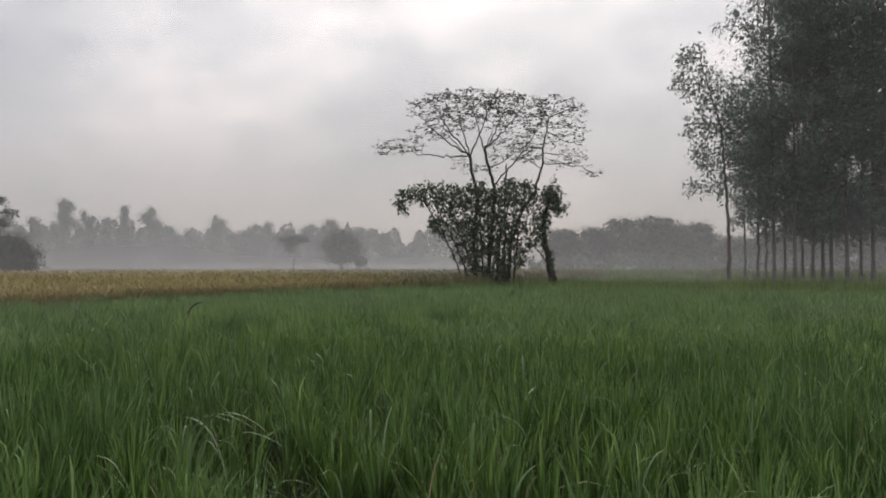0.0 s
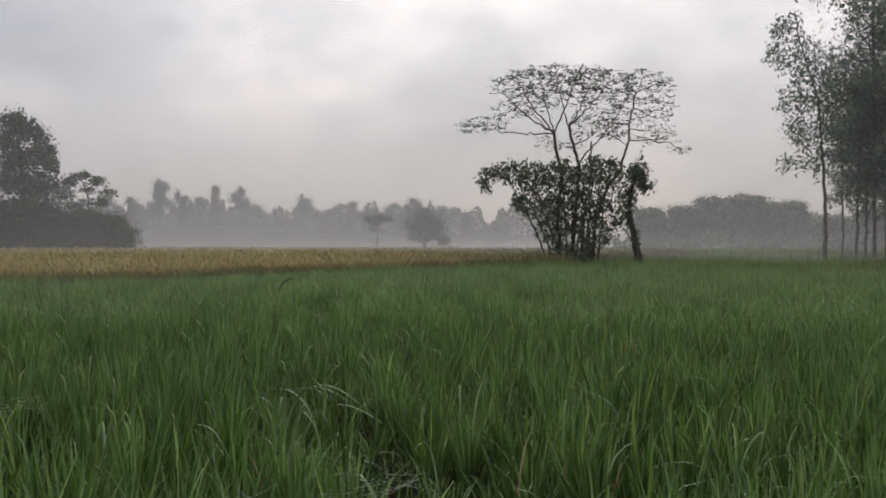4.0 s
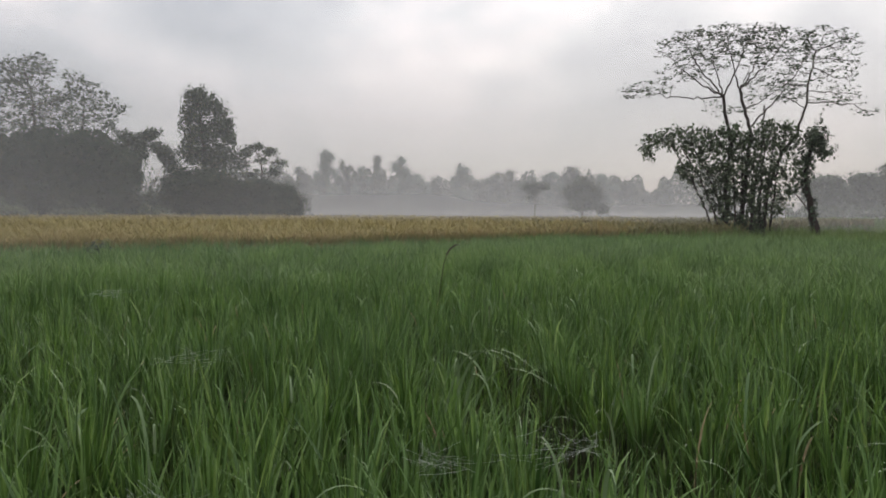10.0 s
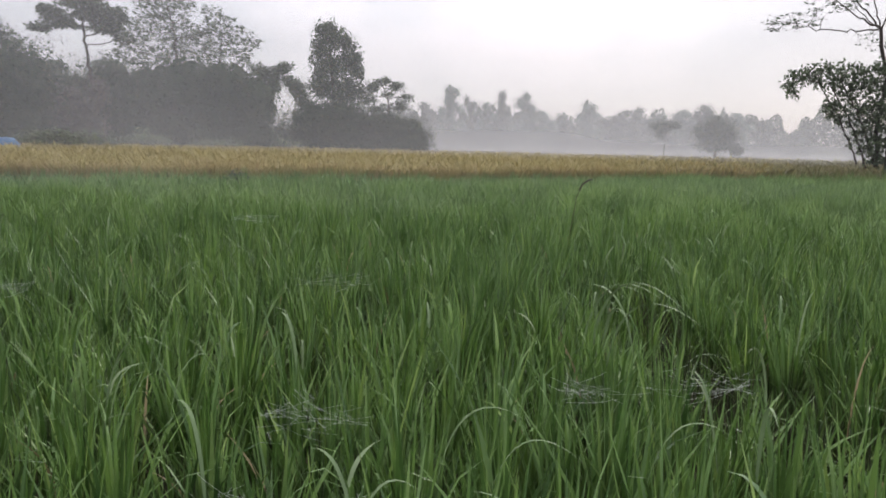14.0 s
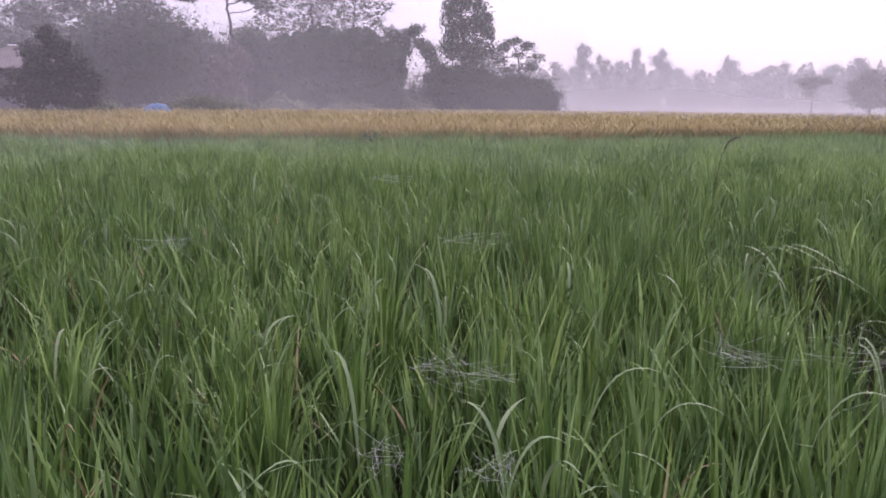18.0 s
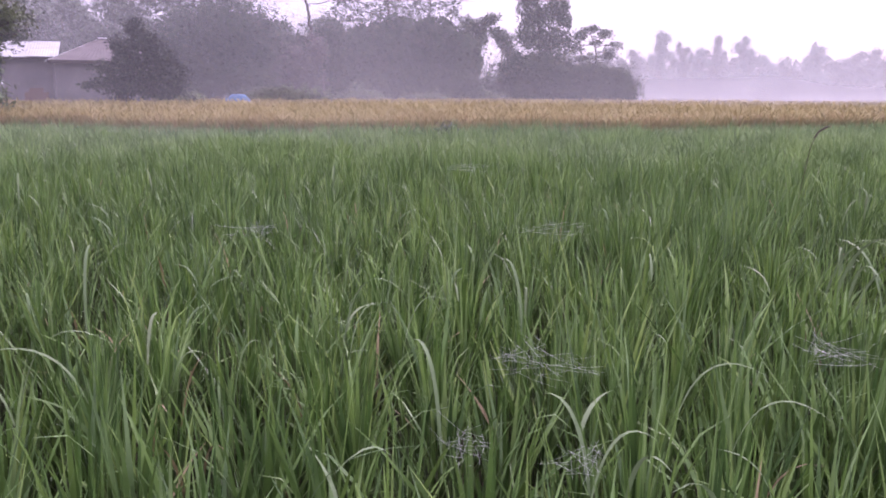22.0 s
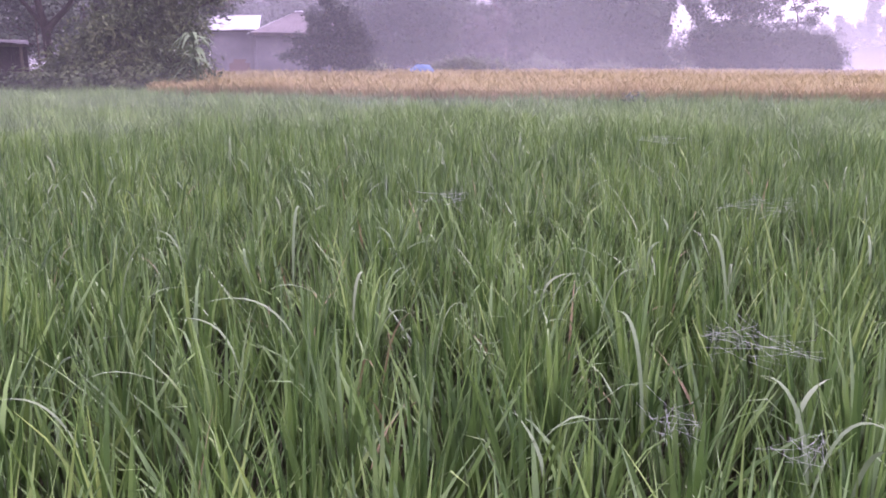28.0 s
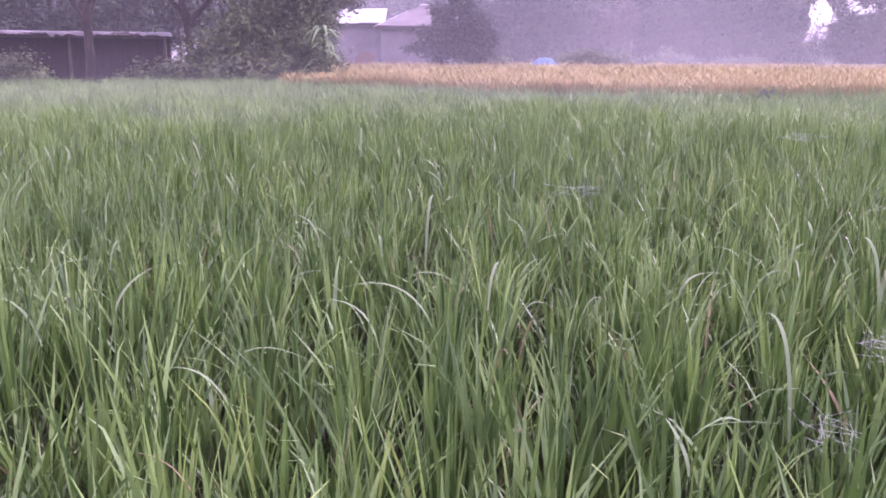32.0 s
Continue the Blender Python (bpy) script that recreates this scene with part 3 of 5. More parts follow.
def rice_ring(rng, r0, r1, az0, az1, spacing, per_hill, width, segments, bent_share=0.17, even=0.0):
    """Planted hills of upright leaves that fan out from each foot."""
    x, y = hills(rng, r0, r1, az0, az1, spacing)
    az, d = polar(x, y)
    keep = d < edge(az) + 0.60 + 0.4 * smooth_noise(x, y, 1.5, 9) + 0.3 * smooth_noise(x, y, 0.5, 19) + 3 * np.clip(11 - az, 0, 40) * (1 + 0.5 * smooth_noise(x, y, 2.0, 17))
    keep &= smooth_noise(x, y, 1.1, 12) + 0.6 * smooth_noise(x, y, 0.45, 13) > -0.98
    keep &= trodden(x, y) > 0.185 + 0.09 * smooth_noise(x, y, 0.4, 14)
    x, y = x[keep], y[keep]
    hill_top = canopy(x, y) * rng.uniform(0.80 + 0.13 * even, 1.07, len(x)) * np.clip(0.42 + 0.95 * trodden(x, y), 0, 1)
    x, y, hill_top = np.repeat(x, per_hill), np.repeat(y, per_hill), np.repeat(hill_top, per_hill)
    n = len(x)
    heading = rng.uniform(0, 2 * np.pi, n)
    off = np.abs(rng.normal(0, spacing * 0.09, n))
    x, y = x + np.cos(heading) * off, y + np.sin(heading) * off
    top = hill_top * (1.05 - 0.52 * (1 - 0.45 * even) * rng.rand(n))
    z0 = rng.uniform(0.04, 0.30, n) + 0.25 * even
    lean = np.abs(rng.normal(0.03, 0.085, n)) * (spacing / 0.2) ** 0.5
    bent = rng.rand(n) < bent_share
    curl = np.where(bent, rng.uniform(0.08, 0.22, n), np.abs(rng.normal(0.0, 0.060, n)))
    droop = np.where(bent, rng.uniform(0.12, 0.38, n), 0.0)
    w = width * rng.uniform(0.55, 1.25, n)
    return blades(rng, x, y, z0, (top - z0) / (1 - droop * 0.8), lean, curl, droop, w, segments, 1.0, heading)


def build_rice():
    rng = np.random.RandomState(21)
    rings = [("rice_field_near", 0.75, 4.5, -45, 105, 0.205, 40, 0.0148, 5, 0.09, 0.0, M_RICE),
             ("rice_field_middle", 4.5, 10.0, -33, 93, 0.205, 42, 0.0116, 3, 0.12, 0.12, M_RICE),
             ("rice_field_far", 10.0, 27.0, -31, 91, 0.25, 22, 0.0158, 2, 0.30, 0.75, M_RICE_HAZED)]
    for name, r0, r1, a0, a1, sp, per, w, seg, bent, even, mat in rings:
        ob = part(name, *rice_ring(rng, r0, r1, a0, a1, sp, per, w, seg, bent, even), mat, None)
        tagged(ob, "dense knee-high green rice leaves wet with dew", "rice", "", "stuff")
    ob = part("rice_field_end", *merged([rice_ring(rng, 27.0, 48.0, -31, 12, 0.55, 20, 0.05, 1), rice_ring(rng, 48.0, 95.0, -32, 2, 1.1, 16, 0.12, 1)]), M_RICE_END, None)
    tagged(ob, "green rice running back towards the mist", "rice", "", "stuff")
    # low stems and sheaths; their dark colour paints the shade inside the stand
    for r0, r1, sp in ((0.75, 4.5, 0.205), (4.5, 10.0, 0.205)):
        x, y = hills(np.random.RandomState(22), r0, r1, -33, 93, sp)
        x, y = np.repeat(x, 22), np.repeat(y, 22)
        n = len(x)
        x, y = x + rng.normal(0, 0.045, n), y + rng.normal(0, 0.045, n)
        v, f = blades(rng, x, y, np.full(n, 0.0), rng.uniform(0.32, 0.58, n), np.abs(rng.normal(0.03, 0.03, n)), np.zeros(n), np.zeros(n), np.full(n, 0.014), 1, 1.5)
        tagged(part("rice_stems", v, f, M_STEM_SHADED, None), "stems and old sheaths low in the rice, coloured dark for the shade there", "rice", "", "stuff")
    # folded leaves, pale colour standing for caught light; dead straw low in the stand
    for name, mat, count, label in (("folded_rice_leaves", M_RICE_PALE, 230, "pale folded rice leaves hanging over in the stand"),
                                    ("dry_rice_leaves", M_RICE_DRY, 300, "dry tan leaves between the green rice")):
        d = np.sqrt(rng.uniform(1.2 ** 2, 9.0 ** 2, count))
        az = np.radians(rng.uniform(-32, 92, count))
        x, y = -np.sin(az) * d, np.cos(az) * d
        pale = mat is M_RICE_PALE
        top = canopy(x, y) * (rng.uniform(0.85, 1.04, count) if pale else rng.uniform(0.55, 0.9, count))
        z0 = np.full(count, 0.6 if pale else 0.25)
        droop = rng.uniform(0.25, 0.62, count) if pale else rng.uniform(0.0, 0.4, count)
        curl = rng.uniform(0.05, 0.17, count) if pale else rng.uniform(0.08, 0.2, count)
        peak = np.where(droop > 0.3125, (1 / (3.2 * np.maximum(droop, 0.01))) ** (1 / 2.2), 1.0)
        gain = peak - droop * peak ** 3.2
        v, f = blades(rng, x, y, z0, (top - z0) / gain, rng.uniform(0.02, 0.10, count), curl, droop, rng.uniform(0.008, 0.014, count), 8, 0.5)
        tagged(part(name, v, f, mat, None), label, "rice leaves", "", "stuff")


def build_gold():
    rng = np.random.RandomState(31)
    az = rng.uniform(2, 70.2, 62000)
    d0 = edge(az)
    u = rng.rand(len(az))
    d = d0 + (60 - d0) * u ** 1.9
    ok = (d0 < 58) & (rng.rand(len(az)) < np.clip((az - 1) / 15, 0.0, 1))
    az, d = az[ok], d[ok]
    x, y = -np.sin(np.radians(az)) * d, np.cos(np.radians(az)) * d
    n = len(x)
    top = 0.97 + 0.05 * smooth_noise(x, y, 2.2, 15) + rng.normal(0, 0.022, n)
    size = np.interp(d, [15, 60], [0.024, 0.078])
    v, f = blades(rng, x, y, rng.uniform(0.35, 0.6, n), top - 0.45, np.full(n, 0.10), rng.uniform(0.05, 0.3, n), rng.uniform(0.1, 0.4, n), size * rng.uniform(0.6, 1.3, n), 2)
    tagged(part("ripe_rice_field", v, f, M_GOLD, None), "strip of ripe golden rice with drooping ears", "rice", "", "stuff")
    # the unripe end of that field, olive and brown
    m = 26000
    az = rng.uniform(-11, 15, m)
    d = edge(az) + (66 - edge(az)) * rng.rand(m) ** 1.7
    ok = (d > edge(az)) & (rng.rand(m) < np.clip((16 - az) / 9, 0, 1) * np.clip((az + 13) / 5, 0, 1))
    az, d = az[ok], d[ok]
    x, y = -np.sin(np.radians(az)) * d, np.cos(np.radians(az)) * d
    n = len(x)
    v, f = blades(rng, x, y, rng.uniform(0.1, 0.5, n), 0.60 + rng.normal(0, 0.03, n), np.full(n, 0.10), rng.uniform(0.05, 0.3, n), rng.uniform(0.1, 0.4, n), np.interp(d, [15, 60], [0.025, 0.085]) * rng.uniform(0.6, 1.3, n), 2)
    tagged(part("ripening_rice_field", v, f, M_RIPENING, None), "olive-brown rice not yet ripe beyond the green", "rice", "", "stuff")
    k = 26000
    az = rng.uniform(4, 70, k)
    d = edge(az) + np.abs(rng.normal(0.1, 0.5, k))
    x, y = -np.sin(np.radians(az)) * d, np.cos(np.radians(az)) * d
    v, f = blades(rng, x, y, np.full(k, 0.03), 0.80 + 0.10 * smooth_noise(x, y, 0.7, 33) + rng.normal(0, 0.08, k), np.abs(rng.normal(0.05, 0.05, k)), np.abs(rng.normal(0, 0.06, k)), np.zeros(k), np.full(k, 0.02), 2)
    tagged(part("ripe_rice_stalks", v, f, M_GOLD_STALK, None), "brown standing stalks along the ripe field's edge", "rice", "", "stuff")


build_rice()
build_gold()


# ---- mist: veils of drifting drops one behind another ----
def build_mist(az0, az1, d, height, share, top, low_share, low_top, sway=0.02, tone=1.0, grow=None):
    n = 120
    a = np.radians(np.linspace(az0, az1, n))
    wob = d * (1 + sway * (np.sin(a * 9 + d) + 0.7 * np.sin(a * 23 + 2 * d)))
    x, y = -np.sin(a) * wob, np.cos(a) * wob
    v = np.concatenate([np.stack([x, y, np.full(n, 0.05)], -1), np.stack([x, y, np.full(n, height)], -1)])
    f = [[i, i + 1, n + i + 1, n + i] for i in range(n - 1)]
    ob = part("morning_mist", v, f, mist_material("mist", share, top, low_share, low_top, tone, grow), None, smooth=True)
    tagged(ob, "thin grey-white morning mist hanging over the fields", "mist", "", "stuff")


build_mist(-50, 110, 12.5, 16, 0.020, 26, 0.062, 1.9, 0.10, grow=(15, 60, 0.4))
build_mist(-50, 110, 16.6, 24, 0.024, 30, 0.088, 1.7, 0.03, grow=(15, 60, 0.4))
build_mist(38, 110, 31.0, 30, 0.036, 40, 0.02, 4, 0.01, grow=(44, 66, 0.0))
build_mist(-50, 110, 43.5, 40, 0.055, 50, 0.03, 4, 0.008)
build_mist(-50, 34, 48.6, 45, 0.060, 60, 0.04, 5, 0.006, grow=(34, 28, 0.0))
build_mist(24, 110, 54.4, 45, 0.150, 60, 0.08, 5, 0.003, grow=(24, 44, 0.0))
build_mist(-60, 110, 95, 45, 0.18, 60, 0.10, 9, tone=0.78)
build_mist(-60, 110, 135, 60, 0.22, 60, 0.16, 11, tone=0.78)


# ---- the clump of trees standing in the field ----
def umbrella_trees():
    here = at(-3.4, 40)
    fork_a, fork_b = (-0.85, 0, 6.6), (-0.15, 0.1, 6.9)
    reach = [(fork_a, (-4.4, 0, 7.0), 0.040), (fork_a, (-3.3, 0.6, 8.6), 0.045), (fork_a, (-2.6, -0.8, 9.1), 0.045), (fork_a, (-1.5, 0.9, 9.2), 0.04), (fork_a, (0.2, -0.4, 9.2), 0.045), (fork_a, (-2.2, 0.2, 8.0), 0.03),
             (fork_b, (-0.8, -0.9, 9.3), 0.04), (fork_b, (0.9, 0.8, 9.2), 0.045), (fork_b, (1.7, -0.5, 8.9), 0.045), ((0.3, 0, 5.2), (2.6, 0.4, 8.3), 0.045), ((0.05, 0, 6.0), (1.9, 0.2, 7.2), 0.03), (fork_b, (0.3, 0.4, 8.2), 0.03)]
    branching_tree("umbrella_tree", here, -3.4, "tall thin-leaved umbrella tree, nearly bare, on several slim trunks",
                   [([(-0.55, 0, 0), (-0.70, 0.1, 2.4), (-0.50, 0.1, 4.6), fork_a], 0.12, 0.07),
                    ([(0.05, -0.1, 0), (0.15, 0, 2.5), (0.35, 0, 5.0), fork_b], 0.12, 0.065),
                    ([(0.5, 0.3, 0), (0.55, 0.2, 2.5), (0.85, 0.2, 4.4), (0.9, 0.2, 6.2)], 0.08, 0.035)],
                   [(-0.5, 0, 8.8, 3.5, 2.6, 0.85, 520), (-0.5, 0, 9.3, 2.6, 2.2, 0.4, 260), (-4.25, 0, 7.0, 1.35, 0.8, 0.5, 90), (-2.6, 0.2, 7.9, 1.3, 1.2, 0.6, 85),
                    (1.9, 0.3, 8.3, 1.5, 1.3, 0.8, 120), (1.1, 0, 6.9, 1.3, 1.0, 0.7, 80), (-0.5, 0, 5.9, 1.2, 0.8, 0.4, 16)],
                   101, M_BARK_DARK, M_LEAF_TREE, step=0.22, kill=0.22, clear=0.97, twig=0.0085, thick=0.06, leaves=4, spread=(0.14, 0.14, 0.03), size=0.165, flat=0.16, slim=0.40, shell=0.33, rise=0.04,
                   spokes=[((p, q), r) for p, q, r in reach])
    branching_tree("umbrella_tree", here, -3.4, "slim leaning umbrella tree with fine sparse leaves",
                   [([(0.95, 0.2, 0), (1.1, 0.2, 2.4), (1.6, 0.2, 3.9), (2.3, 0.2, 4.9), (2.62, 0.2, 6.2), (2.7, 0.2, 7.3), (2.95, 0.2, 8.5)], 0.12, 0.03)],
                   [(3.3, 0.2, 8.9, 1.3, 1.1, 0.7, 120), (3.7, 0, 7.6, 1.2, 1.0, 0.8, 130), (3.9, 0.2, 6.4, 1.1, 0.9, 0.5, 90), (5.0, 0.2, 5.75, 0.75, 0.5, 0.3, 40), (2.0, 0.2, 7.0, 0.9, 0.9, 1.0, 100), (4.3, 0, 8.6, 0.7, 0.7, 0.5, 40)],
                   102, M_BARK_DARK, M_LEAF_TREE, step=0.24, kill=0.24, clear=0.55, twig=0.0080, thick=0.045, leaves=4, spread=(0.14, 0.14, 0.03), size=0.16, flat=0.16, slim=0.42, shell=0.33, rise=0.04)
    # the shrub's stems lean apart from one stool, more to one side
    feet = [(-1.15, 0.05), (-0.85, 0.06), (-0.5, 0.08), (-0.2, 0.06), (0.1, 0.09), (0.45, 0.07), (0.75, 0.10), (1.0, 0.06), (1.25, 0.05)]
    stems = []
    for k, (x, r) in enumerate(feet):
        lean = 0.16 * x + (-0.55 if k < 3 else -0.05)
        stems.append(([(x, 0.25 * (-1) ** k, 0), (x + lean * 0.35, 0.2 * (-1) ** k, 1.3), (x + lean * 1.4, 0, 3.0), (x + lean * 2.6, 0, 4.4)], r, 0.02))
    branching_tree("leafy_shrub", here + at(-3.4, -0.4), -3.4, "dark leafy shrub of many stems round the tree trunks", stems,
                   [(-3.3, 0, 4.75, 1.15, 0.9, 0.5, 95), (-4.1, 0, 4.2, 0.45, 0.6, 0.5, 34), (-2.0, 0, 4.5, 1.1, 1.0, 0.75, 170), (-0.4, 0, 4.5, 1.2, 1.1, 0.85, 230), (1.3, 0, 4.5, 1.15, 1.1, 0.95, 200), (-1.7, 0, 3.3, 1.1, 0.9, 0.75, 140),
                    (0.2, 0, 3.2, 1.7, 1.0, 0.9, 280), (-0.8, 0, 2.1, 0.95, 0.8, 0.9, 150), (0.7, 0, 1.9, 1.3, 0.8, 1.0, 220), (0.1, 0, 0.9, 1.3, 0.7, 0.6, 130), (2.2, 0.1, 3.1, 0.55, 0.6, 0.8, 60)],
                   103, M_BARK_DARK, M_LEAF_THICK, category="shrub", step=0.2, kill=0.22, clear=0.16, twig=0.008, thick=0.04, leaves=9, spread=(0.13, 0.13, 0.12), size=0.20, flat=0.5, slim=0.46, hang=0.55, leafy=2.0)
    build_tree("leaning_tree", here + at(-90 - 3.4, 3.05), -3.4, "short crooked trunk wrapped in climbers with a leafy head",
               [([(0.1, 0, 0), (0.02, 0, 0.9), (-0.22, 0, 2.0), (-0.42, 0, 3.3), (-0.05, 0, 4.7)], 0.23, 0.06), ([(-0.1, 0, 1.3), (-0.5, 0.1, 1.9), (-1.1, 0.1, 2.6)], 0.045, 0.02)],
               [(0.0, 0, 4.75, 0.55, 0.6, 0.6, 1.4), (0.35, 0, 4.1, 0.4, 0.4, 0.4, 0.6), (-0.35, 0, 3.9, 0.5, 0.5, 0.5, 0.6), (-0.05, 0, 1.4, 0.13, 0.15, 0.8, 0.5), (-0.36, 0, 2.8, 0.3, 0.3, 0.8, 0.7)],
               62, 7, (0.10, 0.10, 0.10), 0.17, 104, M_BARK_DARK, M_LEAF_TREE, flat=0.7, slim=0.5, hang=0.4, limb_radius=0.025, twig_radius=0.009, clear=0.2)


umbrella_trees()


# ---- the eucalyptus stand ----
def eucalyptus_stand():
    def one(height, seed, az, d, base, spread_x):
        rng = np.random.RandomState(seed)
        blobs = []
        z = base
        while z < height - 0.8:
            w = spread_x * (0.75 + 0.5 * math.sin(math.pi * (z - base) / (height - base) * 0.85 + 0.25))
            for _ in range(2):
                blobs.append((rng.uniform(-0.9, 0.9) * w, rng.uniform(-0.9, 0.9) * w, z + rng.uniform(-0.5, 0.5), w * 0.72, w * 0.72, 1.1, 1.0))
            z += 1.25
        lean = rng.uniform(-0.5, 0.5)
        return build_tree("eucalyptus", at(az, d), az, "tall slim eucalyptus with bare lower trunk and hanging leaves",
                          [([(0, 0, 0), (lean * 0.2, 0, height * 0.25), (lean * 0.5, 0.1, height * 0.6), (lean, 0, height * 0.98)], 0.115, 0.03)],
                          blobs, 25, 15, (0.27, 0.27, 0.28), 0.235, seed, M_BARK, M_LEAF_EUC, twig_every=3, forks=2, group="eucalyptus stand", flat=0.8, slim=0.36, hang=0.55,
                          limb_radius=0.05, twig_radius=0.012, clear=0.2, low=0.6, inner=5)

    first = branching_tree("eucalyptus", at(-19.2, 49), -19.2, "smaller eucalyptus at the end of the stand, slim crooked trunk",
                           [([(0, 0, 0), (0.05, 0, 2.5), (-0.1, 0, 5.5), (-0.35, 0.1, 9.0), (-1.5, 0, 13.0)], 0.12, 0.03)],
                           [(-1.9, 0, 13.0, 0.9, 1.0, 1.0, 60), (-1.7, 0, 11.6, 1.5, 1.3, 1.1, 110), (-0.4, 0, 10.6, 1.3, 1.3, 1.1, 90), (-1.4, 0, 9.0, 1.3, 1.2, 0.9, 80), (0.2, 0, 9.0, 1.2, 1.2, 1.2, 80), (-0.9, 0, 7.4, 1.2, 1.1, 1.0, 80),
                            (0.4, 0, 6.6, 1.1, 1.1, 1.1, 70), (-1.9, 0, 5.6, 0.7, 0.7, 0.45, 26), (-0.6, 0, 5.7, 0.9, 0.9, 0.7, 46)],
                           201, M_BARK, M_LEAF_EUC, group="eucalyptus stand", step=0.32, kill=0.34, clear=0.26, twig=0.010, thick=0.05, leaves=10, spread=(0.18, 0.18, 0.26), size=0.24, flat=0.8, slim=0.4, hang=0.6, leafy=3.0)
    kinds = [one(18.5, 202, -22.0, 50, 3.5, 1.8), one(21.5, 203, -23.2, 49, 4.2, 2.1), one(20.0, 204, -24.2, 51, 3.3, 2.1), one(22.0, 205, -26.2, 50, 3.8, 2.3)]
    for az, d, s in ((-20.2, 52, 0.70), (-21.0, 53, 0.88), (-21.5, 50, 0.8)):
        copy_thing(first, Matrix.Translation(at(az, d)) @ pose(0, 0, 0, 0, 0, az * 40) @ Matrix.Scale(s, 4))
    rng = np.random.RandomState(7)
    for k, (az, d) in enumerate([(-22.6, 57), (-23.6, 59), (-24.8, 56), (-25.3, 52), (-26.9, 55), (-27.6, 51), (-28.6, 54), (-29.6, 51), (-30.8, 55), (-32.0, 52), (-33.5, 54)]):
        s = rng.uniform(0.88, 1.06)
        copy_thing(kinds[k % 4], Matrix.Translation(at(az, d)) @ pose(0, 0, 0, 0, 0, rng.uniform(0, 360)) @ Matrix.Scale(s, 4))


eucalyptus_stand()


# ---- the grove on the village side ----
def grove_tree(name, az0, d, label, trunks, blobs, tips, leaves, spread, size, seed, leaf, bark=None, **more):
    """As build_tree, with the clumps given as (degrees to the left, depth, height, rx, ry, rz, share)."""
    k = d * math.pi / 180
    local = [((az0 - a) * k, y, z, rx, ry, rz, s) for a, y, z, rx, ry, rz, s in blobs]
    lines = [([((az0 - a) * k, y, z) for a, y, z in line], r0, r1) for line, r0, r1 in trunks]
    return build_tree(name, at(az0, d), az0, label, lines, local, tips, leaves, spread, size, seed, bark or M_BARK, leaf, **more)


def grove_branching(name, az0, d, label, trunks, clumps, seed, bark, leaf, **more):
    """As branching_tree, with the clumps given as (degrees to the left, depth, height, rx, ry, rz, count)."""
    k = d * math.pi / 180
    local = [((az0 - a) * k, y, z, rx, ry, rz, c) for a, y, z, rx, ry, rz, c in clumps]
    lines = [([((az0 - a) * k, y, z) for a, y, z in line], r0, r1) for line, r0, r1 in trunks]
    return branching_tree(name, at(az0, d), az0, label, lines, local, seed, bark, leaf, **more)


